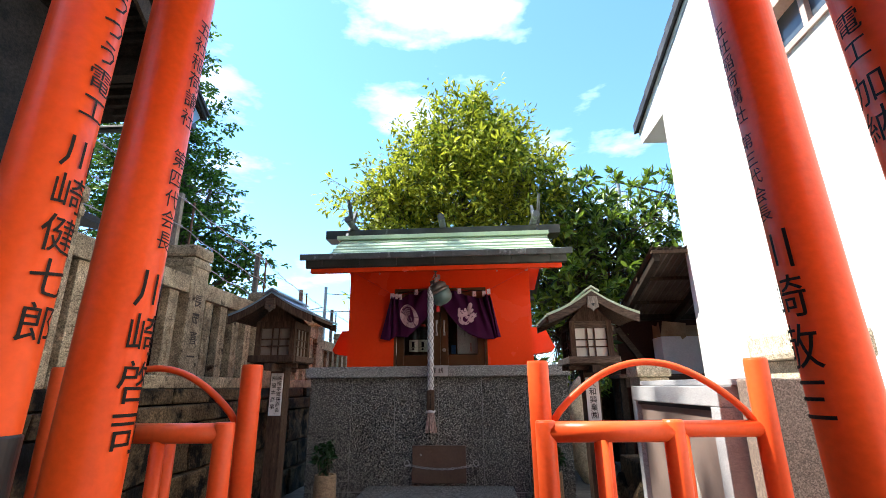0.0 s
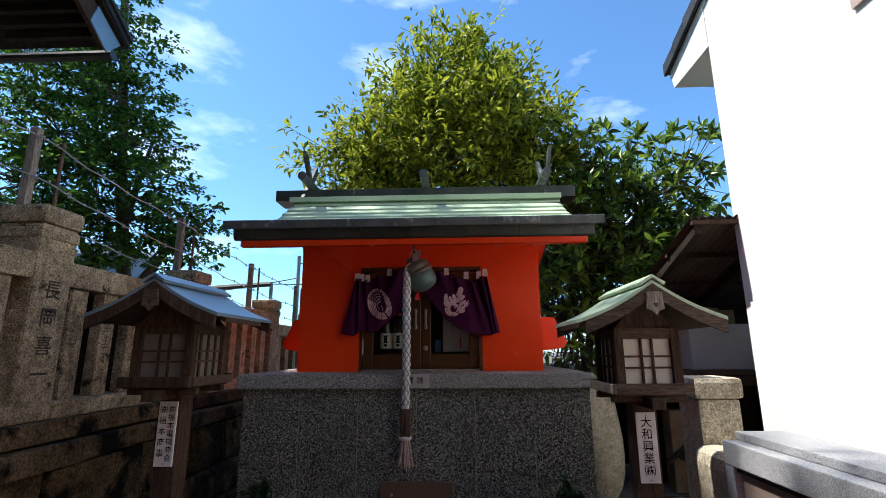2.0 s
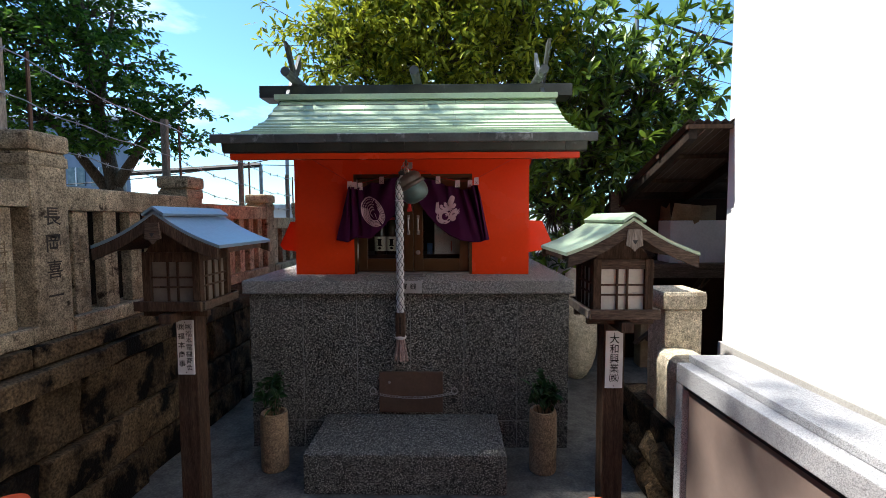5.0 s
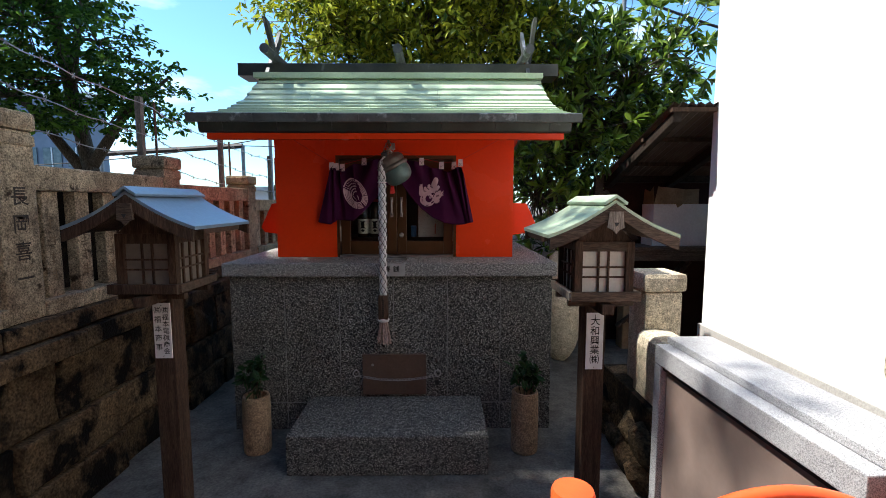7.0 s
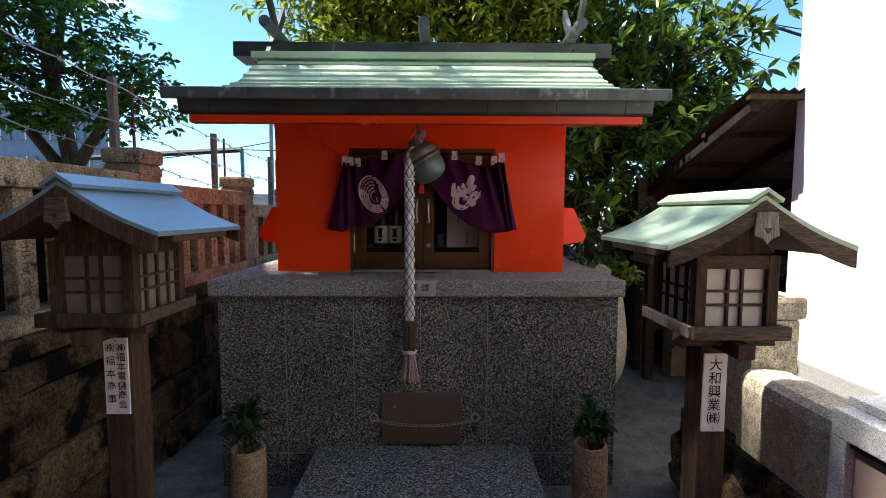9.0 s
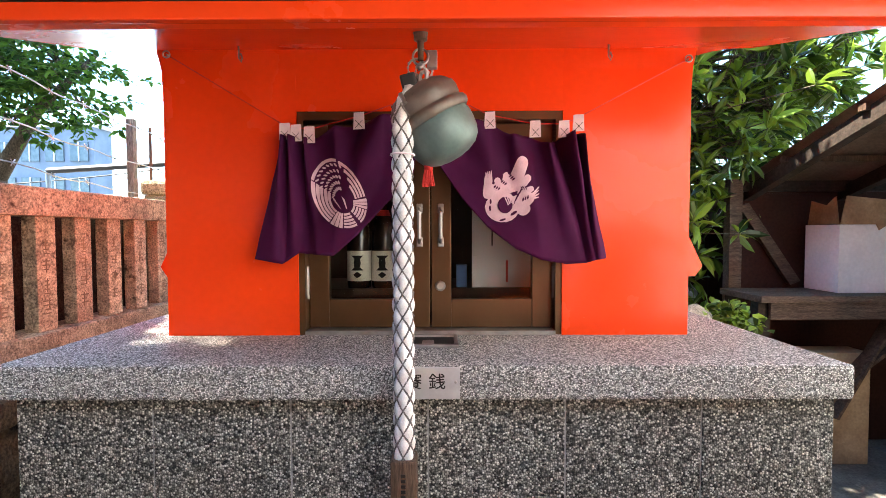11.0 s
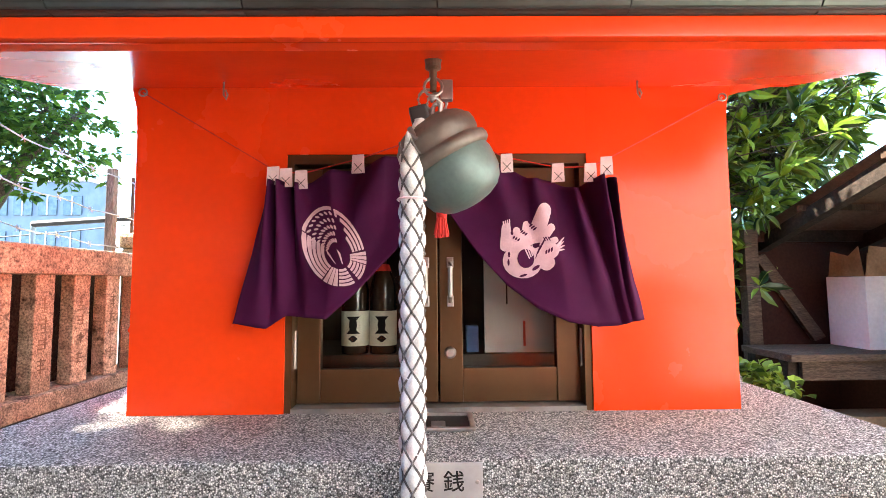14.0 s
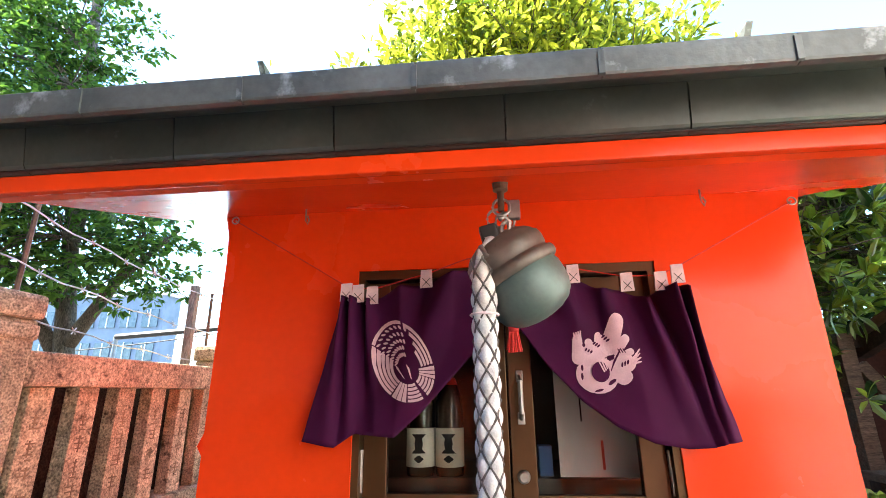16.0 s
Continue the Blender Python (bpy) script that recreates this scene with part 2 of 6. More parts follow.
BELLG = mat("green patina bell body", (0.085, 0.115, 0.105), (0.12, 0.19, 0.175), 0.45, 0.25, 7, 90, 0.06, 1.2, stain=((0.10, 0.09, 0.07), 5.0, 0.66))
STEEL = mat("worn steel", (0.28, 0.26, 0.24), (0.42, 0.40, 0.38), 0.4, 0.8, 12, 90, 0.05)
RUST = mat("rusty iron", (0.10, 0.05, 0.03), (0.2, 0.11, 0.07), 0.75, 0.3, 12, 90, 0.15)
REDC = mat("red cord", (0.5, 0.02, 0.015), (0.62, 0.03, 0.02), 0.75, 0, 20, 200, 0.1)
AGG = pebble("washed stone aggregate", (0.012, 0.012, 0.012), (0.64, 0.615, 0.54), 165, 0.7, 0.8, pale=0.64)
AGGTOP = pebble("worn aggregate top", (0.09, 0.086, 0.08), (0.90, 0.87, 0.80), 250, 0.75, 0.65, pale=0.5)
GRAN = pebble("grey granite", (0.15, 0.15, 0.155), (0.52, 0.52, 0.525), 420, 0.5, 0.1, polish=True, pale=0.35)
GRANB = pebble("brown granite slab", (0.10, 0.075, 0.06), (0.36, 0.29, 0.24), 260, 0.5, 0.1, polish=True)
# near-black: shade between the fence slats is put into this colour; also wall core
DARKST = mat("near-black gap shade stone", (0.010, 0.008, 0.006), (0.03, 0.023, 0.017), 0.9, 0, 5, 90, 0.4, spec=0.15)
JOINT = mat("mortar joint", (0.20, 0.195, 0.185), (0.30, 0.29, 0.275), 0.9, 0, 9, 90, 0.1)
FENCE = mat("weathered granite fence", (0.21, 0.155, 0.095), (0.54, 0.43, 0.275), 0.85, 0, 5, 110, 0.55, 0.9, stain=((0.05, 0.034, 0.02), 9.0, 0.58), vary=0.15, spec=0.15)
WALLST = mat("stained wall stone", (0.028, 0.018, 0.010), (0.17, 0.115, 0.062), 0.9, 0, 4, 70, 0.8, 1.1, stain=((0.006, 0.0045, 0.0035), 3.2, 0.49), vary=0.5, spec=0.15)
PILLAR = mat("yellowish granite", (0.42, 0.36, 0.25), (0.58, 0.51, 0.38), 0.85, 0, 6, 140, 0.45, 0.9, stain=((0.22, 0.17, 0.11), 5.0, 0.64), vary=0.1)
CONC = mat("worn concrete paving", (0.085, 0.078, 0.067), (0.17, 0.157, 0.138), 0.85, 0, 1.5, 60, 0.2, 0.9, stain=((0.07, 0.10, 0.125), 1.1, 0.66), spec=0.15)
STUCCO = mat("white stucco", (0.74, 0.725, 0.70), (0.82, 0.805, 0.78), 0.9, 0, 2.2, 140, 0.12, 0.9, stain=((0.62, 0.60, 0.57), 1.4, 0.70))
SKIRT = mat("pale cement skirting", (0.36, 0.345, 0.32), (0.46, 0.445, 0.42), 0.9, 0, 3, 90, 0.15, 0.9)
PANEL = mat("brown notice panel", (0.22, 0.16, 0.135), (0.31, 0.235, 0.20), 0.35, 0.2, 2.0, 40, 0.03, 0.9, stain=((0.12, 0.095, 0.09), 2.2, 0.62))
CLAYV = mat("brown stoneware vase", (0.26, 0.17, 0.095), (0.40, 0.28, 0.17), 0.8, 0, 12, 120, 0.4, 0.9, stain=((0.14, 0.09, 0.05), 22.0, 0.58))
BROWNBOX = mat("brown box lid", (0.09, 0.052, 0.035), (0.14, 0.085, 0.058), 0.5, 0.1, 4, 60, 0.08, 0.9)
SHEET = mat("rusty corrugated sheet", (0.08, 0.055, 0.042), (0.16, 0.118, 0.092), 0.75, 0.1, 4, 50, 0.15, 0.9)
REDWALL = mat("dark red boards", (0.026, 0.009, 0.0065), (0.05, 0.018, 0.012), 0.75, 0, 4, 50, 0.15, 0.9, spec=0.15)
WHITEBOX = mat("white coated carton", (0.66, 0.645, 0.62), (0.76, 0.745, 0.72), 0.7, 0, 4, 40, 0.05)
CARTON = mat("brown carton", (0.25, 0.16, 0.09), (0.36, 0.25, 0.15), 0.85, 0, 6, 60, 0.1, spec=0.15)
TILEW = mat("pale grey roof tile", (0.36, 0.36, 0.36), (0.52, 0.51, 0.5), 0.6, 0, 6, 60, 0.1, vary=0.2)
BLUEB = mat("blue grey building cladding", (0.10, 0.13, 0.175), (0.15, 0.18, 0.235), 0.6, 0, 0.6, 20, 0.02)
PALEB = mat("pale building wall", (0.55, 0.55, 0.55), (0.66, 0.66, 0.65), 0.8, 0, 0.6, 20, 0.02)
WINDK = mat("dark window glass", (0.05, 0.07, 0.09), (0.09, 0.11, 0.13), 0.08, 0, 2, 20, 0.0)
PINKF = mat("pinkish window frame", (0.42, 0.31, 0.26), (0.52, 0.40, 0.34), 0.6, 0, 5, 50, 0.05)
BARK = mat("tree bark", (0.07, 0.055, 0.04), (0.15, 0.12, 0.09), 0.9, 0, 6, 40, 0.6, 0.9, stretch=(3, 3, 0.7), spec=0.15)
CABLE = mat("black cable", (0.012, 0.012, 0.013), (0.02, 0.02, 0.022), 0.6, 0, 6, 40, 0.0)
POLE = mat("grey steel pole", (0.22, 0.23, 0.24), (0.32, 0.33, 0.34), 0.6, 0.3, 6, 40, 0.05)
LABELM = mat("cream bottle label", (0.62, 0.58, 0.47), (0.70, 0.66, 0.54), 0.7, 0, 12, 90, 0.0)
BOTTLE = mat("dark brown bottle glass", (0.03, 0.016, 0.008), (0.05, 0.026, 0.014), 0.08, 0, 8, 60, 0.0)
BLUEC = mat("blue box", (0.05, 0.12, 0.30), (0.08, 0.18, 0.40), 0.6, 0, 8, 60, 0.0)
GLASS = glassmat("door glass")
LEAFC = leafmat("yellow green leaves", (0.04, 0.085, 0.008), (0.52, 0.55, 0.05), 0.42)
LEAFL = leafmat("deep green leaves", (0.014, 0.05, 0.008), (0.12, 0.24, 0.03), 0.45)
LEAFR = leafmat("glossy green leaves", (0.010, 0.036, 0.007), (0.25, 0.38, 0.04), 0.35, 0.32, 0.45)
LEAFD = leafmat("dark sprig leaves", (0.012, 0.035, 0.012), (0.03, 0.075, 0.025), 0.2)


from mathutils.bvhtree import BVHTree


# ---- mesh helpers ----
def part(name, bm, material, parent=None, label="", smooth=False):
    me = bpy.data.meshes.new(name)
    bmesh.ops.recalc_face_normals(bm, faces=bm.faces)
    if smooth:
        for f in bm.faces:
            f.smooth = True
    bm.to_mesh(me)
    bm.free()
    me.materials.append(material)
    ob = new(name, me)
    if parent:
        ob.parent = parent
    if label:
        ob["label"] = label
    return ob


def raw(name, verts, faces, material, parent=None, label="", smooth=False):
    me = bpy.data.meshes.new(name)
    me.from_pydata(verts, [], faces)
    if smooth:
        me.shade_smooth()
    me.materials.append(material)
    ob = new(name, me)
    if parent:
        ob.parent = parent
    if label:
        ob["label"] = label
    return ob


def thing(name, label, category, group="", kind=""):
    ob = new(name)
    ob.empty_display_size = 0.1
    return tagged(ob, label, category, group, kind)


def box(bm, x0, x1, y0, y1, z0, z1, bevel=0.0, m=None):
    made = bmesh.ops.create_cube(bm, size=1.0)["verts"]
    t = Matrix.Translation(((x0 + x1) / 2, (y0 + y1) / 2, (z0 + z1) / 2)) @ Matrix.Diagonal((x1 - x0, y1 - y0, z1 - z0, 1))
    bmesh.ops.transform(bm, matrix=(m @ t) if m else t, verts=made)
    if bevel:
        edges = list({e for v in made for e in v.link_edges})
        bmesh.ops.bevel(bm, geom=edges, offset=bevel, segments=2, profile=0.6, affect="EDGES")
    return bm


def B(x0, x1, y0, y1, z0, z1, bevel=0.0, m=None):
    return box(bmesh.new(), x0, x1, y0, y1, z0, z1, bevel, m)


def tube(bm, pts, r, n=8, closed=False, r2=None):
    """A round bar along points; r2: radius at the far end."""
    pts = [Vector(p) for p in pts]
    rings = []
    up = Vector((0, 0, 1))
    for i, p in enumerate(pts):
        a, c = pts[i - 1 if (i or closed) else 0], pts[(i + 1) % len(pts) if (i + 1 < len(pts) or closed) else i]
        d = (c - a).normalized()
        s = d.cross(up if abs(d.z) < 0.95 else Vector((0, 1, 0))).normalized()
        u = s.cross(d).normalized()
        k = r if r2 is None else r + (r2 - r) * i / (len(pts) - 1)
        rings.append([bm.verts.new(p + (s * math.cos(q) + u * math.sin(q)) * k) for q in (2 * math.pi * j / n for j in range(n))])
    m = len(rings)
    for i in range(m if closed else m - 1):
        a, c = rings[i], rings[(i + 1) % m]
        for j in range(n):
            bm.faces.new((a[j], a[(j + 1) % n], c[(j + 1) % n], c[j]))
    if not closed:
        bm.faces.new(rings[0][::-1])
        bm.faces.new(rings[-1])
    return bm


def T(pts, r, n=8, closed=False, r2=None):
    return tube(bmesh.new(), pts, r, n, closed, r2)


def lathe(profile, n=24, bm=None, m=None):
    """Spin (radius, height) pairs round z."""
    bm = bm or bmesh.new()
    rings = []
    for r, z in profile:
        ring = [bm.verts.new((max(r, 1e-4) * math.cos(2 * math.pi * j / n), max(r, 1e-4) * math.sin(2 * math.pi * j / n), z)) for j in range(n)]
        rings.append(ring)
    for a, c in zip(rings, rings[1:]):
        for j in range(n):
            bm.faces.new((a[j], a[(j + 1) % n], c[(j + 1) % n], c[j]))
    if m:
        bmesh.ops.transform(bm, matrix=m, verts=[v for r in rings for v in r])
    return bm


def prism(outline, axis, a, c, bm=None):
    """Outline (two coordinates) pushed along an axis from a to c. axis x: (y, z); y: (x, z); z: (x, y)."""
    bm = bm or bmesh.new()

    def at(p, w):
        return {"x": (w, p[0], p[1]), "y": (p[0], w, p[1]), "z": (p[0], p[1], w)}[axis]
    lo = [bm.verts.new(at(p, a)) for p in outline]
    hi = [bm.verts.new(at(p, c)) for p in outline]
    k = len(outline)
    for i in range(k):
        bm.faces.new((lo[i], lo[(i + 1) % k], hi[(i + 1) % k], hi[i]))
    bm.faces.new(lo[::-1])
    bm.faces.new(hi)
    return bm


def writing(name, text, height, place, material, parent, spacing=1.0, width=1.0, wrap=False, bold=0.0):
    """Upright writing, one sign under another; place maps (u, v) in metres, middle at the top, to the world."""
    c = bpy.data.curves.new(name, "FONT")
    c.body = "\n".join(text)
    c.align_x, c.align_y, c.size, c.space_line, c.extrude = "CENTER", "TOP", height, spacing, 0.0
    c.resolution_u, c.offset = 2, bold
    tmp = new("tmp", c)
    bpy.context.view_layer.update()
    me = bpy.data.meshes.new_from_object(tmp.evaluated_get(bpy.context.evaluated_depsgraph_get()))
    bpy.data.objects.remove(tmp)
    me.name = name
    bm = bmesh.new()
    bm.from_mesh(me)
    bmesh.ops.triangulate(bm, faces=bm.faces)
    for _ in range(3):
        long = [e for e in bm.edges if e.calc_length() > 0.016]
        if long and wrap:
            bmesh.ops.subdivide_edges(bm, edges=long, cuts=1)
            bmesh.ops.triangulate(bm, faces=[f for f in bm.faces if len(f.verts) > 3])
    for v in bm.verts:
        v.co = place(v.co.x * width, v.co.y)
    bm.to_mesh(me)
    bm.free()
    me.materials.clear()
    me.materials.append(material)
    ob = new(name, me)
    ob.parent = parent
    return ob


# ---- ground ----
G = 300
ground = raw("ground", [(-G, -G, 0), (G, -G, 0), (G, G, 0), (-G, G, 0)], [(0, 1, 2, 3)], CONC)
tagged(ground, "worn grey concrete paving with bluish stains", "ground", kind="structure")

CX = 0.443

# ---- stone platform and step ----
plat = thing("stone_platform", "dark washed-aggregate stone platform carrying the small shrine", "platform")
part("core", B(-0.735, 1.625, 4.932, 6.95, 0.0, 1.179), JOINT, plat)
part("top_slab", B(-0.79, 1.665, 4.89, 7.0, 1.18, 1.28, 0.012), AGGTOP, plat, "speckled stone top slab")
joints = [-0.75, -0.35, 0.055, 0.457, 0.858, 1.255, 1.64]
for z0, z1 in ((0.0, 0.205), (0.213, 1.179)):
    for a, c in zip(joints, joints[1:]):
        part("tile", B(a + 0.0025, c - 0.0025, 4.928, 4.96, z0, z1, 0.003), AGG, plat)
    for a, c in ((4.965, 5.45), (5.458, 5.95), (5.958, 6.45), (6.458, 6.94)):
        part("tile", B(-0.75, -0.73, a, c, z0, z1, 0.003), AGG, plat)
        part("tile", B(1.62, 1.64, a, c, z0, z1, 0.003), AGG, plat)
step = part("stone_step", B(-0.17, 1.107, 4.307, 4.926, 0.0, 0.262, 0.012), AGG)
tagged(step, "dark washed-aggregate stone step before the platform", "step")

# ---- shrine ----
shrine = thing("small_shrine", "vermilion shrine with green copper roof on the stone platform", "shrine")
WX0, WX1, WY0, WY1, WZ0 = -0.507, 1.393, 5.284, 6.48, 1.28
DX0, DX1, DZ1 = -0.028, 0.934, 2.094


def flare(z):
    return 0.018 * max(0.0, (z - 2.18) / 0.15) ** 2


def wall_strip(x0, x1, z0, z1, left=False, right=False):
    bm = bmesh.new()
    rows = [z0 + (z1 - z0) * i / 12 for i in range(13)]
    for y, flip in ((WY0, 0), (WY0 + 0.07, 1)):
        prev = None
        for z in rows:
            a = bm.verts.new((x0 - (flare(z) if left else 0), y - (flare(z) * 0.6 if not flip else 0), z))
            c = bm.verts.new((x1 + (flare(z) if right else 0), y - (flare(z) * 0.6 if not flip else 0), z))
            if prev:
                bm.faces.new((prev[0], prev[1], c, a))
            prev = (a, c)
    bm.verts.ensure_lookup_table()
    n = len(rows) * 2
    for s in (0, 1):
        for i in range(len(rows) - 1):
            bm.faces.new((bm.verts[2 * i + s], bm.verts[2 * i + 2 + s], bm.verts[n + 2 * i + 2 + s], bm.verts[n + 2 * i + s]))
    bm.faces.new((bm.verts[0], bm.verts[1], bm.verts[n + 1], bm.verts[n]))
    return bm


ZT = 2.33
part("front_wall", wall_strip(WX0, DX0, WZ0, ZT, left=True), VERM, shrine, smooth=False)
part("front_wall", wall_strip(DX1, WX1, WZ0, ZT, right=True), VERM, shrine)
part("front_wall", wall_strip(DX0, DX1, DZ1, ZT), VERM, shrine)
part("side_wall", B(WX0, WX0 + 0.06, WY0 + 0.07, WY1, WZ0, 2.42), VERM, shrine)
part("side_wall", B(WX1 - 0.06, WX1, WY0 + 0.07, WY1, WZ0, 2.42), VERM, shrine)
part("back_wall", B(WX0 + 0.06, WX1 - 0.06, WY1 - 0.06, WY1, WZ0, 2.42), VERM, shrine)
part("inner_floor", B(WX0 + 0.06, WX1 - 0.06, WY0 + 0.12, WY1 - 0.06, WZ0, WZ0 + 0.03), DARKIN, shrine)
part("inner_back", B(WX0 + 0.06, WX1 - 0.06, 5.98, 6.0, WZ0 + 0.03, 2.3), DARKIN, shrine)
for x, s in ((WX0, -1), (WX1, 1)):
    o = [(x, 1.72), (x + s * 0.19, 1.71), (x + s * 0.29, 1.50), (x + s * 0.26, 1.455), (x, 1.42)]
    part("side_wing", prism(o, "y", 5.72, 6.0), VERM, shrine, "flared vermilion side wing")

# roof: concave profile pushed along x
PROFILE = [(4.50, 2.268), (4.66, 2.302), (4.83, 2.342), (5.00, 2.392), (5.18, 2.456), (5.36, 2.540), (5.53, 2.644), (5.68, 2.755), (5.80, 2.85)]
RX0, RX1, RYC = -0.775, 1.685, 5.9


def roof_z(y):
    y = y if y <= RYC else 2 * RYC - y
    for (a, za), (c, zc) in zip(PROFILE, PROFILE[1:]):
        if y <= c:
            return za + (zc - za) * (y - a) / (c - a)
    return PROFILE[-1][1] + (y - PROFILE[-1][0]) * 0.6


ys = [p[0] for p in PROFILE] + [RYC] + [2 * RYC - p[0] for p in PROFILE[::-1]]
part("roof_deck", prism([(y, roof_z(y) - 0.006) for y in ys] + [(y, roof_z(y) - (0.016 if abs(y - RYC) > 1.2 else 0.05)) for y in ys[::-1]], "x", RX0 + 0.004, RX1 - 0.004), DARKMETAL, shrine)
rows_y = [4.502 + 0.1057 * k for k in range(13)]
for i, (a, c) in enumerate(zip(rows_y, rows_y[1:])):
    x = RX0 - 0.25 * (i % 3)
    while x < RX1:
        x0, x1 = max(x, RX0), min(x + 0.52, RX1)
        if x1 - x0 > 0.03:
            za, zc = roof_z(a), roof_z(c)
            bm = bmesh.new()
            v = [bm.verts.new(q) for q in ((x0 + .001, a, za + .011), (x1 - .001, a, za + .011), (x1 - .001, c + .02, zc + .004), (x0 + .001, c + .02, zc + .004),
                                           (x0 + .001, a, za - .004), (x1 - .001, a, za - .004), (x1 - .001, c + .02, zc - .004), (x0 + .001, c + .02, zc - .004))]
            for f in ((0, 1, 2, 3), (4, 7, 6, 5), (0, 4, 5, 1), (1, 5, 6, 2), (2, 6, 7, 3), (3, 7, 4, 0)):
                bm.faces.new([v[k] for k in f])
            part("copper_shingle", bm, COPPER, shrine)
        x += 0.52
STRIP = [-0.785, -0.37, -0.04, 0.291, 0.622, 0.946, 1.28, 1.695]
strip_noise = random.Random(17)
for a, c in zip(STRIP, STRIP[1:]):
    # flashing bent over the roof edge: uneven upper lip, flat face, small turned-in foot
    bm = bmesh.new()
    n = 22
    rows = []
    for i in range(n + 1):
        x = a + 0.0012 + (c - a - 0.0024) * i / n
        w = 0.0022 * noise.noise(Vector((x * 9, 3.1, 0))) + 0.0012 * noise.noise(Vector((x * 31, 1.7, 0)))
        prof = ((4.545, 2.2885), (4.497 + w, 2.2795 + 0.6 * w), (4.4905 + w, 2.2740 + w), (4.4915 + 0.7 * w, 2.262), (4.4955 + 0.4 * w, 2.228), (4.4975, 2.2235), (4.512, 2.2235), (4.512, 2.262), (4.545, 2.272))
        rows.append([bm.verts.new((x, y, z)) for y, z in prof])
    k = len(rows[0])
    for p, q in zip(rows, rows[1:]):
        for j in range(k):
            bm.faces.new((p[j], q[j], q[(j + 1) % k], p[(j + 1) % k]))
    bm.faces.new(rows[0])
    bm.faces.new(rows[-1][::-1])
    edge = part("eave_edge", bm, FASCIA, shrine, "grey weathered metal eave edge")
    # folded seam at the joint, a little proud
    part("seam", prism([(4.4885, 2.268), (4.4925, 2.224), (4.4985, 2.222), (4.4965, 2.272)], "x", c - 0.008, c + 0.003 if c < 1.6 else c), FASCIA, edge)
PANELS = [-0.77, -0.61, -0.256, 0.0997, 0.4547, 0.811, 1.166, 1.521, 1.665]
for a, c in zip(PANELS, PANELS[1:]):
    part("eave_panel", prism([(4.604, 2.282), (4.6225, 2.190), (4.6262, 2.1845), (4.640, 2.1775), (4.660, 2.1775), (4.660, 2.282)], "x", a + 0.0016, c - 0.0016), DARKMETAL, shrine, "dark metal eave panel")
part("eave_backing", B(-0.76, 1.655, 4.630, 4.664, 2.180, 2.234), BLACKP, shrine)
part("eave_beam", B(-0.728, 1.622, 4.645, 4.70, 2.136, 2.177, 0.004), VERM, shrine)
bm = bmesh.new()
for i in range(9):
    y = 4.66 + (WY0 + 0.02 - 4.66) * i / 8
    z = 2.134 + (2.318 - 2.134) * (i / 8)
    for x in (-0.72, 1.614):
        bm.verts.new((x, y, z))
        bm.verts.new((x, y, z + 0.03))
bm.verts.ensure_lookup_table()
for i in range(8):
    k = 4 * i
    bm.faces.new([bm.verts[j] for j in (k, k + 2, k + 6, k + 4)])
    bm.faces.new([bm.verts[j] for j in (k + 1, k + 5, k + 7, k + 3)])
part("soffit", bm, VERM, shrine, "glossy vermilion soffit")
for x0, x1 in ((-0.72, WX0), (WX1, 1.614)):
    part("soffit", prism([(WY0, 2.322), (5.55, 2.40), (5.80, 2.46), (6.0, 2.46), (6.25, 2.40), (6.6, 2.31), (6.6, 2.36), (5.9, 2.56), (WY0, 2.37)], "x", x0, x1), VERM, shrine)
part("ridge_beam", B(-0.975, 1.855, 5.78, 6.02, 2.835, 2.942, 0.004), DARKMETAL, shrine, "dark metal ridge beam")
part("ridge_base", B(-0.80, 1.70, 5.67, 6.03, 2.79, 2.836, 0.003), COPPER, shrine)
for x in (-0.69, 1.60):
    for s in (1, -1):
        a, c = Vector((x + s * 0.016, 5.90 + s * 0.16, 2.80)), Vector((x + s * 0.016, 5.90 - s * 0.25, 3.30))
        d = (c - a).normalized()
        q = d.cross(Vector((1, 0, 0)))
        o = [a - q * 0.035, a + q * 0.035, c + q * 0.03 - d * 0.07, c - q * 0.04]
        part("roof_finial", prism([(p.y, p.z) for p in o], "x", x + s * 0.016 - 0.015, x + s * 0.016 + 0.015), FASCIA, shrine, "crossed dark copper roof finial board")
for x in (-0.64, 0.455, 1.55):
    part("ridge_log", T([(x, 5.51, 2.985), (x, 5.70, 2.985), (x, 6.00, 2.985), (x, 6.19, 2.985)], 0.040, 14), FASCIA, shrine, "round copper ridge log", smooth=False)

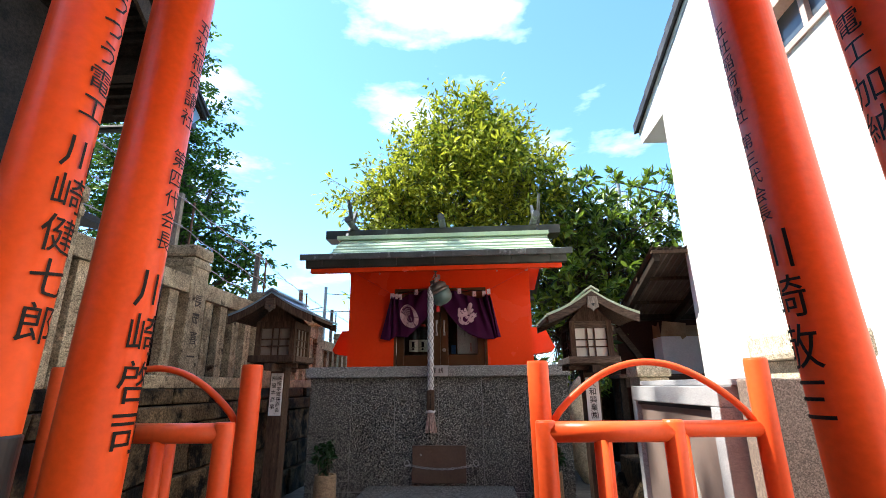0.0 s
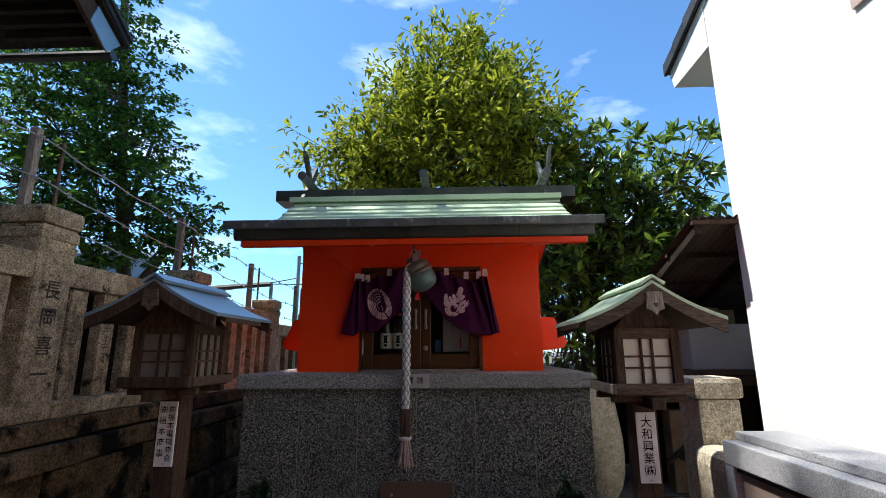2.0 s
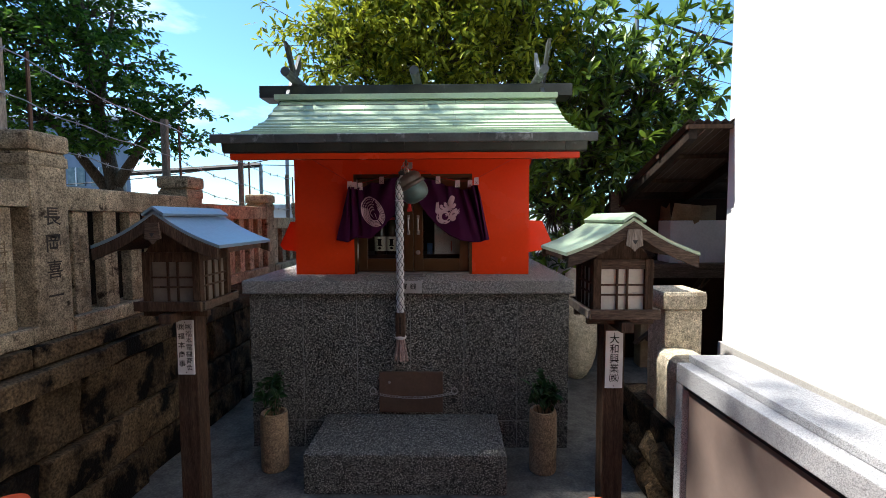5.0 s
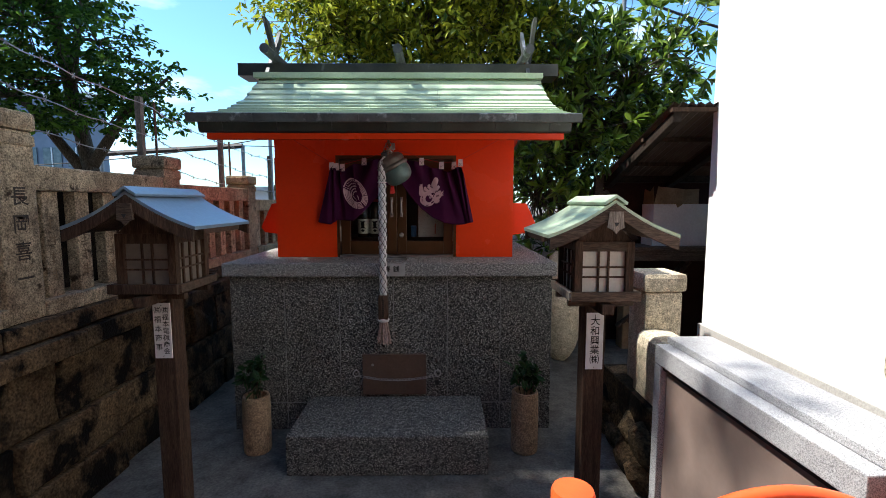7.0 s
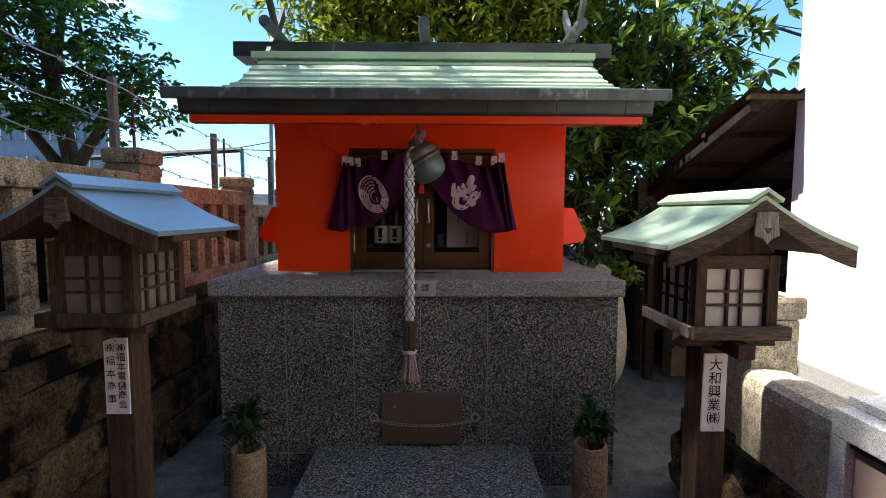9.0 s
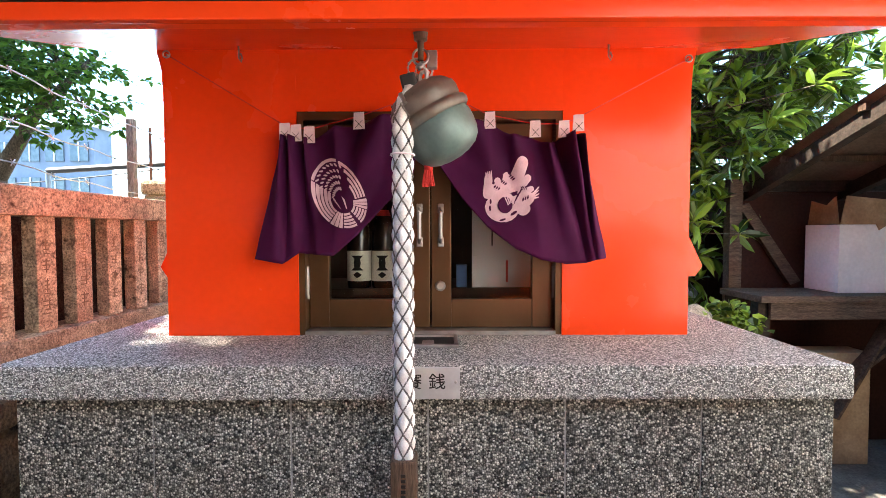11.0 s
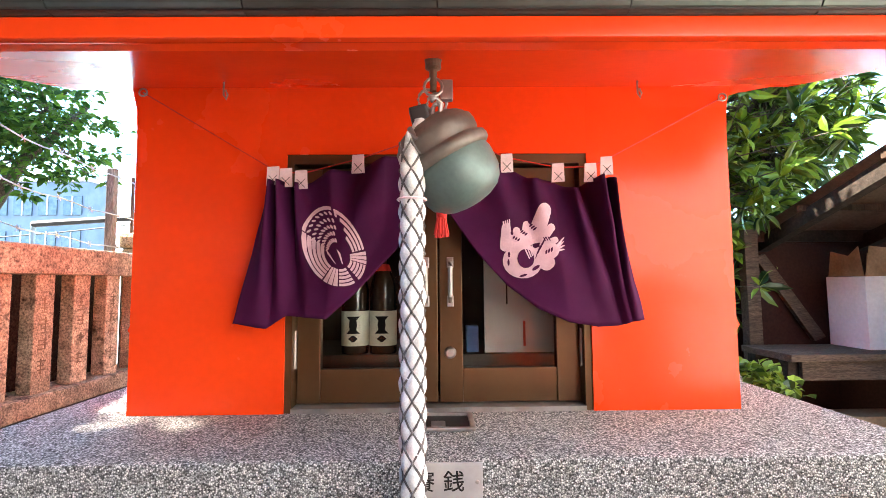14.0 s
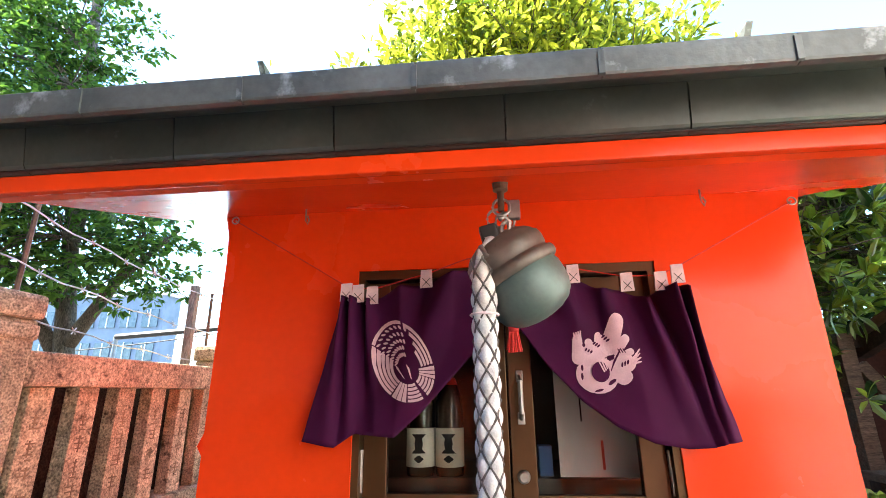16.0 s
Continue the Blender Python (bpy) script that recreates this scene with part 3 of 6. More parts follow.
# doors
DY = 5.335
part("door_frame", B(DX0, DX0 + 0.022, 5.292, 5.40, WZ0, DZ1), BRONZE, shrine)
part("door_frame", B(DX1 - 0.022, DX1, 5.292, 5.40, WZ0, DZ1), BRONZE, shrine)
part("door_frame", B(DX0 + 0.022, DX1 - 0.022, 5.292, 5.40, DZ1 - 0.03, DZ1), BRONZE, shrine)
part("door_sill", B(DX0 + 0.022, DX1 - 0.022, 5.285, 5.40, WZ0, WZ0 + 0.014), STEEL, shrine)
for s, x0, x1 in ((0, DX0 + 0.025, 0.451), (1, 0.456, DX1 - 0.025)):
    door = part("door", B(x0, x0 + 0.075, DY, DY + 0.035, WZ0 + 0.018, DZ1 - 0.034, 0.003), BRONZE, shrine, "bronze-framed glass door leaf")
    part("stile", B(x1 - 0.075, x1, DY, DY + 0.035, WZ0 + 0.018, DZ1 - 0.034, 0.003), BRONZE, door)
    part("rail", B(x0 + 0.075, x1 - 0.075, DY + .003, DY + 0.032, WZ0 + 0.018, WZ0 + 0.125, 0.002), BRONZE, door)
    part("rail", B(x0 + 0.075, x1 - 0.075, DY + .003, DY + 0.032, DZ1 - 0.10, DZ1 - 0.034, 0.002), BRONZE, door)
    pane = part("pane", B(x0 + 0.075, x1 - 0.075, DY + 0.016, DY + 0.019, WZ0 + 0.125, DZ1 - 0.10), GLASS, door)
    pane.visible_shadow = False
    hx = 0.413 if s == 0 else 0.492
    pts = [(hx, DY - 0.004, 1.62), (hx, DY - 0.03, 1.635), (hx, DY - 0.03, 1.73), (hx, DY - 0.004, 1.745)]
    part("handle", T(pts, 0.008, 8), STEEL, door, "worn metal pull handle")
    for z in (1.62, 1.745):
        part("handle_plate", B(hx - 0.011, hx + 0.011, DY - 0.007, DY + 0.001, z - 0.018, z + 0.018, 0.003), STEEL, door)
    gx = x0 - 0.004 if s == 0 else x1 + 0.004
    part("hinge", T([(gx, DY - 0.008, 1.41), (gx, DY - 0.008, 1.53)], 0.007, 8), STEEL, door)
    if s:
        part("lock", lathe([(0.0, 0.014), (0.012, 0.014), (0.018, 0.008), (0.02, 0.0)], 16, m=Matrix.Translation((0.490, DY, 1.455)) @ pose(0, 0, 0, 90)), STEEL, door)

# inside the shrine
shelf = part("inner_shelf", B(-0.3, 1.2, 5.50, 5.95, 1.40, 1.425), DARKIN)
tagged(shelf, "dark wooden shelf inside the shrine", "shelf")
leg = part("support", B(-0.3, 1.2, 5.6, 5.9, WZ0 + 0.03, 1.40), DARKIN, shelf)


def sake_bottle(x, y):
    ob = thing("sake_bottle", "dark glass sake bottle with a cream label behind the door glass", "bottle", "sake bottles")
    ob.location = (x, y, 1.425)
    part("glass_body", lathe([(0, 0), (0.048, 0.0), (0.05, 0.01), (0.05, 0.23), (0.042, 0.27), (0.02, 0.32), (0.015, 0.38), (0.015, 0.395), (0, 0.395)], 20), BOTTLE, ob, smooth=True)
    part("label", lathe([(0.0508, 0.03), (0.0508, 0.155)], 20), LABELM, ob, "cream paper label", smooth=True)
    part("neck_seal", lathe([(0.031, 0.20 + .1), (0.0225, 0.325)], 16), REDC, ob, "red neck seal")
    part("cap", lathe([(0, 0.41), (0.017, 0.408), (0.017, 0.385)], 14), WHITEP, ob)
    mark = bmesh.new()
    for z0, z1, w0, w1 in ((0.122, 0.136, .012, .025), (0.105, 0.122, .015, .012), (0.088, 0.105, .012, .015), (0.074, 0.088, .025, .012), (0.056, 0.068, .018, .003), (0.044, 0.056, .003, .018)):
        for k in range(-4, 4):
            f = [mark.verts.new((u, -math.sqrt(0.0516 ** 2 - u * u), z)) for u, z in ((w0 * k / 4, z0), (w0 * (k + 1) / 4, z0), (w1 * (k + 1) / 4, z1), (w1 * k / 4, z1))]
            mark.faces.new(f)
    part("label_mark", mark, INK, ob)
    return ob


first = sake_bottle(0.145, 5.56)
copy_thing(first, pose(0.248, 5.56, 1.425))
card = part("white_paper", B(0.62, 0.88, 5.52, 5.526, 1.427, 1.80), WHITEP)
tagged(card, "white paper sheet standing on the inner shelf", "paper")
part("writing_bar", B(0.76, 0.768, 5.516, 5.519, 1.45, 1.54), mat("red ink", (.5, .05, .03), (.6, .08, .05), 0.7), card)
part("writing_bar", B(0.70, 0.705, 5.516, 5.519, 1.60, 1.70), INK, card)
bluebox = part("blue_carton", B(0.555, 0.60, 5.54, 5.60, 1.425, 1.52, 0.003), BLUEC)
tagged(bluebox, "small blue carton on the inner shelf", "box")

# offering slot and plate
slot = thing("offering_slot", "small steel coin slot tray set in the platform top", "coin slot")
part("frame", B(0.36, 0.552, 5.09, 5.105, 1.281, 1.292, 0.003), STEEL, slot)
part("frame", B(0.36, 0.552, 5.235, 5.25, 1.281, 1.292, 0.003), STEEL, slot)
part("frame", B(0.36, 0.375, 5.105, 5.235, 1.281, 1.292, 0.003), STEEL, slot)
part("frame", B(0.537, 0.552, 5.105, 5.235, 1.281, 1.292, 0.003), STEEL, slot)
# flat black sheet paints the darkness of the opening; the slab is not cut
part("dark_slot", B(0.375, 0.537, 5.105, 5.235, 1.2805, 1.2835), BLACKP, slot)
part("tongue", B(0.43, 0.47, 5.12, 5.17, 1.2836, 1.289, 0.004), STEEL, slot)
plate = thing("offering_plate", "steel plate with black characters fixed to the platform edge", "sign")
part("plate", B(0.374, 0.549, 4.884, 4.8905, 1.187, 1.277, 0.001), STEELP, plate)
for i, ch in enumerate("賽銭"):
    writing("character", ch, 0.048, lambda u, v, i=i: (0.418 + 0.066 * i + u, 4.8825, 1.258 + v), INK, plate, bold=0.0004)
for x in (0.384, 0.537):
    part("screw", lathe([(0, 0.003), (0.004, 0.002), (0.005, 0)], 10, m=Matrix.Translation((x, 4.884, 1.235)) @ pose(0, 0, 0, 90)), STEEL, plate)

# ---- bell and rope ----
HX, HY = 0.445, 4.83
bell = thing("shrine_bell", "bronze shrine bell with green patina hanging below the soffit", "bell")
tilt = Matrix.Translation((0.490, HY + 0.055, 1.944)) @ pose(0, 0, 0, 4, -30, 0)
part("upper_shell", lathe([(0.0, 0.131), (0.03, 0.130), (0.058, 0.124), (0.080, 0.112), (0.090, 0.102), (0.0915, 0.098), (0.0985, 0.092), (0.1015, 0.078), (0.100, 0.062), (0.097, 0.053), (0.0985, 0.049), (0.107, 0.045), (0.1105, 0.036), (0.109, 0.026), (0.103, 0.020), (0.097, 0.019)], 48, m=tilt), BELLB, bell, "brown bronze upper shell", smooth=True)
part("lower_shell", lathe([(0.097, 0.019), (0.1015, 0.004), (0.101, -0.018), (0.098, -0.042), (0.089, -0.064), (0.073, -0.080), (0.048, -0.091), (0.02, -0.096), (0, -0.097)], 48, m=tilt), BELLG, bell, "green patinated lower shell", smooth=True)
eye = tilt @ Vector((0, 0, 0.140))
part("eyelet", T([eye + Vector((0.020 * math.sin(a), 0, 0.022 * math.cos(a))) for a in (i * math.pi / 6 for i in range(12))], 0.008, 8, True), BELLB, bell, smooth=True)
tassel = part("tassel", lathe([(0, 0.055), (0.007, 0.05), (0.013, 0.035), (0.012, 0.02), (0, 0.018)], 14, m=Matrix.Translation((0.462, HY + 0.06, 1.81))), REDC, bell, "red cord tassel", smooth=True)
fringe = bmesh.new()
for k in range(34):
    a, w = k * 2.4, 0.014 * math.sqrt((k + 1) / 34)
    tube(fringe, [(0.462 + 0.7 * w * math.cos(a), HY + 0.06 + 0.7 * w * math.sin(a), 1.835), (0.462 + 1.35 * w * math.cos(a), HY + 0.06 + 1.35 * w * math.sin(a), 1.787 + 0.004 * math.sin(k * 5.1))], 0.0022, 5)
tagged(part("fringe", fringe, REDC, tassel), kind="stuff")

hang = thing("bell_hook", "iron hook with chain links and padlock below the soffit", "hook")
part("base_plate", lathe([(0, 0), (0.02, 0), (0.018, -0.012), (0.018, -0.022), (0.009, -0.026), (0.0075, -0.075), (0.0, -0.075)], 16, m=Matrix.Translation((HX, HY, 2.184))), RUST, hang)
for i, (dx, z, r) in enumerate(((0.0, 2.115, 0.02), (-0.012, 2.09, 0.022), (0.008, 2.085, 0.022))):
    part("ring", T([(HX + dx + r * math.cos(a), HY + 0.01 * (i - 1) + 0.008 * math.sin(a), z + r * 1.2 * math.sin(a)) for a in (k * math.pi / 7 for k in range(14))], 0.0035, 6, True), STEEL, hang)
part("padlock", B(HX + 0.016, HX + 0.044, HY - 0.008, HY + 0.012, 2.088, 2.134, 0.003), STEEL, hang, "brushed steel padlock")
SH = Vector((0.397, 4.815, 1.985))
part("shackle", T([SH + Vector(p) for p in ((-0.004, -0.012, 0.03), (0.01, -0.02, 0.004), (0.035, -0.016, 0.008), (0.058, -0.004, 0.05), (0.066, 0.004, 0.09), (0.056, 0.008, 0.108), (0.043, 0.002, 0.098))], 0.0065, 8), STEEL, hang, smooth=True)
part("clamp", B(-0.021, 0.021, -0.016, 0.016, -0.023, 0.023, 0.006, Matrix.Translation((HX - 0.030, HY - 0.006, 2.048)) @ pose(0, 0, 0, 0, -14, 0)), BLACKP, hang)
for i in range(3):
    part("chain_link", T([(HX + 0.008 - 0.012 * i + 0.010 * math.cos(a), HY - 0.012 + 0.006 * math.sin(a) * (i % 2), 2.055 - 0.033 * i + 0.022 * math.sin(a)) for a in (k * math.pi / 6 for k in range(12))], 0.005, 6, True), STEEL, hang)

rope = thing("bell_rope", "thick white bell rope in dark netting with a straw tassel", "rope")
RT, RB = Vector((0.397, 4.815, 1.985)), Vector((0.398, 4.80, 1.055))
N = 40
pts = [RT.lerp(RB, i / N) for i in range(N + 1)]
bm = bmesh.new()
rings = []
for i in range(161):
    p = RT.lerp(RB, i / 160)
    s = i / 160 * (RT - RB).length
    ring = []
    for j in range(24):
        a = 2 * math.pi * j / 24
        k = 0.0205 + 0.0095 * abs(math.sin(2 * (a - i * 0.15)) * math.sin(2 * (a + i * 0.15))) ** 0.5 + 0.0012 * noise.noise(Vector((a * 2, i * 0.3, 0)))
        if i < 6:
            k *= 0.55 + 0.45 * i / 6
        ring.append(bm.verts.new(p + Vector((k * math.cos(a), k * math.sin(a), 0))))
    rings.append(ring)
for a, c in zip(rings, rings[1:]):
    for j in range(24):
        bm.faces.new((a[j], a[(j + 1) % 24], c[(j + 1) % 24], c[j]))
bm.faces.new(rings[0][::-1])
part("rope_body", bm, ROPE, rope, smooth=True)
for sgn in (1, -1):
    for k in range(4):
        for twin in (-0.045, 0.045):
            pp = []
            for i in range(121):
                u = i / 120
                p = RT.lerp(RB, u)
                a = sgn * u * 24 + k * math.pi / 2 + twin * (0.4 + abs(math.sin(2 * u * 24)))
                w = 0.0252 + 0.001 * math.sin(i * 1.3 + k)
                pp.append(p + Vector((w * math.cos(a), w * math.sin(a), 0)))
            part("netting", T(pp, 0.0014, 5), NET, rope)
knots = bmesh.new()
for q in range(31):
    for k in range(4):
        u = q * math.pi / 4 / 24
        a = u * 24 + k * math.pi / 2
        if u < 0.99:
            p = RT.lerp(RB, u) + Vector((0.0262 * math.cos(a), 0.0262 * math.sin(a), 0))
            bmesh.ops.create_icosphere(knots, subdivisions=1, radius=1.0, matrix=Matrix.Translation(p) @ Matrix.Diagonal((0.0034, 0.0034, 0.005, 1)))
tagged(part("net_knot", knots, NET, rope, smooth=True), kind="stuff")
part("top_knot", T([RT + Vector((-0.005, 0, -0.01)), RT + Vector((0.0, -0.005, 0.02)), RT + Vector((0.012, 0, 0.045)), RT + Vector((0.03, 0.005, 0.05))], 0.013, 8), ROPE, rope, smooth=True)
part("tie", T([RT + Vector((0.0305 * math.cos(a), 0.0305 * math.sin(a), -0.125)) for a in (k * math.pi / 8 for k in range(16))], 0.003, 5, True), PINK, rope)
sleeve = part("sleeve", B(RB.x - 0.034, RB.x + 0.034, RB.y - 0.034, RB.y + 0.034, RB.z - 0.165, RB.z + 0.01, 0.006), WOODD, rope, "brown wooden sleeve with faint writing")
for i in range(9):
    part("writing_bar", B(RB.x - 0.006, RB.x + 0.006, RB.y - 0.0368, RB.y - 0.0345, RB.z - 0.03 - 0.014 * i, RB.z - 0.022 - 0.014 * i), INK, sleeve)
part("collar", lathe([(0.036, 0), (0.043, -0.012), (0.036, -0.024)], 18, m=Matrix.Translation((RB.x, RB.y, RB.z - 0.16))), ROPE, rope, smooth=True)
rnd = random.Random(4)
for k in range(46):
    a, q = rnd.uniform(0, 6.283), math.sqrt(rnd.random())
    x0, y0 = RB.x + 0.03 * q * math.cos(a), RB.y + 0.03 * q * math.sin(a)
    x1, y1 = RB.x + 0.062 * q * math.cos(a) + rnd.uniform(-.008, .008), RB.y + 0.05 * q * math.sin(a)
    part("strand", T([(x0, y0, RB.z - 0.18), (0.6 * x0 + 0.4 * x1, 0.6 * y0 + 0.4 * y1, RB.z - 0.25), (x1, y1, RB.z - 0.34 + rnd.uniform(-.015, .02))], 0.0055, 5), STRAW, rope)

# ---- purple curtains on a red cord ----
CORD = [(-0.47, 5.262, 2.285), (-0.037, 5.215, 2.022), (0.046, 5.215, 2.016), (0.216, 5.215, 2.06), (0.33, 5.215, 2.10), (0.45, 5.21, 2.13), (0.58, 5.215, 2.10), (0.662, 5.215, 2.062), (0.816, 5.215, 2.03), (0.914, 5.215, 2.03), (0.963, 5.215, 2.048), (1.362, 5.262, 2.262)]
cord = part("red_cord", T(CORD, 0.0022, 6), REDC)
tagged(cord, "thin red cord strung across the shrine front", "cord")
for x, z in ((-0.475, 2.288), (1.368, 2.265)):
    part("screw_eye", T([(x + 0.012 * math.cos(a), 5.255, z + 0.012 * math.sin(a)) for a in (k * math.pi / 6 for k in range(12))], 0.003, 5, True), STEEL, cord)
    part("screw_shank", T([(x, 5.257, z), (x, 5.288, z)], 0.003, 5), STEEL, cord)


def curtain(xs_top, zs_top, xs_bot, zs_bot, folds, label):
    """A sheet between a top and a bottom line, with hanging folds."""
    n, m = 90, 30

    def along(ps, u):
        q = u * (len(ps) - 1)
        i = min(int(q), len(ps) - 2)
        w = q - i
        w = w * w * (3 - 2 * w) * 0.5 + w * 0.5
        return ps[i] * (1 - w) + ps[i + 1] * w
    bm = bmesh.new()
    grid = []
    for j in range(m + 1):
        v = j / m
        row = []
        for i in range(n + 1):
            u = i / n
            x = along(xs_top, u) * (1 - v) + along(xs_bot, u) * v
            z = along(zs_top, u) * (1 - v) + along(zs_bot, u) * v
            y = 5.212
            for (fu, fw, fa, lean) in folds:
                y += 1.45 * fa * ((1 - v) ** 1.5 + 0.22) * math.exp(-((u - fu - lean * 2.2 * v) / (fw * (0.75 + 0.9 * v))) ** 2)
            y += 0.004 * math.sin(u * 13 + v * 5) * (0.4 + v) + 0.006 * noise.noise(Vector((u * 7 + v * 3, v * 4 - u * 2, xs_top[0])))
            row.append(bm.verts.new((x, min(y, 5.268), z)))
        grid.append(row)
    for a, c in zip(grid, grid[1:]):
        for i in range(n):
            bm.faces.new((a[i], a[i + 1], c[i + 1], c[i]))
    face = BVHTree.FromBMesh(bm)
    ob = part("purple_curtain", bm, PURPLE, smooth=True)
    mod = ob.modifiers.new("thickness", "SOLIDIFY")
    mod.thickness, mod.offset = 0.002, 0
    return tagged(ob, label, "curtain", "shrine curtains"), face


left, left_face = curtain([-0.055, -0.02, 0.03, 0.07, 0.14, 0.21, 0.30, 0.42], [1.985, 1.985, 1.98, 1.985, 2.02, 2.02, 2.055, 2.07],
               [-0.155, -0.06, 0.0, 0.06, 0.12, 0.20, 0.29, 0.40], [1.565, 1.548, 1.585, 1.58, 1.575, 1.645, 1.74, 1.86],
               [(0.07, 0.035, -0.04, 0.02), (0.17, 0.035, -0.04, 0.03), (0.30, 0.05, -0.022, 0.05), (0.55, 0.08, -0.02, 0.05), (0.84, 0.09, -0.025, -0.1), (0.12, 0.03, 0.03, 0.02), (0.24, 0.03, 0.03, 0.06)],
               "purple curtain with a pale woven-straw crest, tied aside")
right, right_face = curtain([0.50, 0.60, 0.665, 0.73, 0.80, 0.86, 0.915, 0.965, 0.99], [2.06, 2.04, 2.03, 1.99, 1.985, 1.955, 1.985, 2.0, 1.94],
                [0.48, 0.57, 0.66, 0.75, 0.84, 0.93, 1.0, 1.03, 1.068], [1.90, 1.77, 1.67, 1.60, 1.56, 1.545, 1.548, 1.56, 1.565],
                [(0.15, 0.08, -0.022, 0.1), (0.40, 0.06, -0.02, 0.06), (0.62, 0.05, -0.03, 0.05), (0.80, 0.035, -0.045, 0.02), (0.92, 0.03, -0.04, 0.0), (0.71, 0.03, 0.03, 0.03), (0.87, 0.025, 0.03, 0.0)],
                "purple curtain with a pale treasure crest, tied aside")
for cur, spots in ((left, (-0.037, 0.001, 0.046, 0.216)), (right, (0.662, 0.816, 0.914, 0.963))):
    for x in spots:
        zc = (2.025 - 0.14 * abs(x + 0.037)) if x in (-0.037, 0.001, 0.046) else (2.06 if x in (0.216, 0.662) else (2.03 if x in (0.816, 0.914) else 2.05))
        w = 0.017
        loop = part("loop", prism([(x - w, zc + 0.004), (x + w, zc + 0.006), (x + w + 0.002, zc - 0.05), (x - w - 0.003, zc - 0.052)], "y", 5.186, 5.192), PINK, cur, "pale pink cloth loop")
        for sgn in (1, -1):
            part("stitch", T([(x - sgn * 0.012, 5.1845, zc - 0.022), (x + sgn * 0.012, 5.1845, zc - 0.047)], 0.0009, 4), INK, loop)


def on_cloth(face, x, z, lift=0.0025):
    hit = face.ray_cast(Vector((x, 4.9, z)), Vector((0, 1, 0)))[0]
    return (x, (hit.y if hit else 5.2) - lift, z)


def patch(name, shapes, face, material, parent, label="", lift=0.0025, size=0.012):
    """Flat outlines laid on a cloth: cut into small faces, then pressed on."""
    bm = bmesh.new()
    for o in shapes:
        bm.faces.new([bm.verts.new((x, 0, z)) for x, z in o])
    bmesh.ops.triangulate(bm, faces=bm.faces, ngon_method="EAR_CLIP")
    for _ in range(3):
        long = [e for e in bm.edges if e.calc_length() > size]
        if long:
            bmesh.ops.subdivide_edges(bm, edges=long, cuts=1)
            bmesh.ops.triangulate(bm, faces=[f for f in bm.faces if len(f.verts) > 3])
    for v in bm.verts:
        v.co = on_cloth(face, v.co.x, v.co.z, lift)
    return part(name, bm, material, parent, label)


CLX, CLZ = 0.143, 1.781


def egg(f, t):
    """A leaning egg outline, f: share of the full size."""
    a, e = 0.098 * f, 0.122 * f * (1 + 0.08 * math.sin(t))
    x, z = a * math.cos(t), e * math.sin(t)
    return CLX + x * 0.96 + z * -0.16 + 0.02 * (1 - f), CLZ + z * 0.98 + x * -0.10 - 0.022 * (1 - f)


def band(f0, f1, t0, t1, k=9):
    inner = [egg(f0, t0 + (t1 - t0) * i / k) for i in range(k + 1)]
    outer = [egg(f1, t0 + (t1 - t0) * i / k) for i in range(k + 1)]
    return inner + outer[::-1]


straw = []
for q in range(5):
    f = 0.42 + 0.12 * q
    straw.append(band(f, f + 0.09, 2.75, 4.15))
    straw.append(band(f, f + 0.085, 4.72, 5.25, 5))
    straw.append(band(f, f + 0.085, 5.42, 5.95, 5))
for q in range(3):
    t = 4.2 + 0.165 * q
    straw.append(band(0.42, 1.0, t, t + 0.14, 3))
    t = 5.98 + 0.12 * q
    straw.append(band(0.42, 1.0, t, t + 0.095, 3))
for q in range(4):
    f = 0.52 + 0.125 * q
    straw.append(band(f, f + 0.085, 0.09, 0.75 + 0.2 * q))
straw.append(band(0.93, 1.0, 1.42, 2.72))
for q in range(8):
    for p in range(5):
        x, z = egg(0.32 + 0.135 * p, 1.30 + 0.19 * q + 0.09 * (p % 2) + 0.05 * (4 - p))
        a = 2.0 + 0.25 * q
        h, w = 0.0078, 0.0034 if p else 0.0028
        straw.append([(x + h * math.cos(u) * math.cos(a) - w * math.sin(u) * math.sin(a), z + h * math.cos(u) * math.sin(a) + w * math.sin(u) * math.cos(a)) for u in (k * math.pi / 4 for k in range(8))])
for x0, x1 in ((-0.022, 0.008), (0.012, 0.028)):
    straw.append([(CLX + x0, CLZ + 0.0), (CLX + x0 + 0.012, CLZ - 0.012), (CLX + x1 + 0.004, CLZ - 0.046), (CLX + x1, CLZ - 0.042), (CLX + x0 + 0.006, CLZ - 0.014)])
tagged(patch("crest", straw, left_face, CREST, left, "pale pink crest of woven straw", lift=0.005, size=0.008), kind="stuff")
MX, MZ, MS = 0.611, 1.939, 0.00056


def capsule(x0, z0, x1, z1, r0, r1):
    """A rounded bar between two points, in crest units down and across."""
    a = math.atan2(z1 - z0, x1 - x0)
    o = [(x0 + r0 * math.cos(a + math.pi / 2 + k * math.pi / 7), z0 + r0 * math.sin(a + math.pi / 2 + k * math.pi / 7)) for k in range(8)]
    o += [(x1 + r1 * math.cos(a - math.pi / 2 + k * math.pi / 7), z1 + r1 * math.sin(a - math.pi / 2 + k * math.pi / 7)) for k in range(8)]
    return [(MX + x * MS, MZ - z * MS) for x, z in o]


def oval(cx, cz, a, c, turn=0.0):
    return [(MX + MS * (cx + a * math.cos(u) * math.cos(turn) - c * math.sin(u) * math.sin(turn)), MZ - MS * (cz + a * math.cos(u) * math.sin(turn) + c * math.sin(u) * math.cos(turn))) for u in (k * math.pi / 10 for k in range(20))]


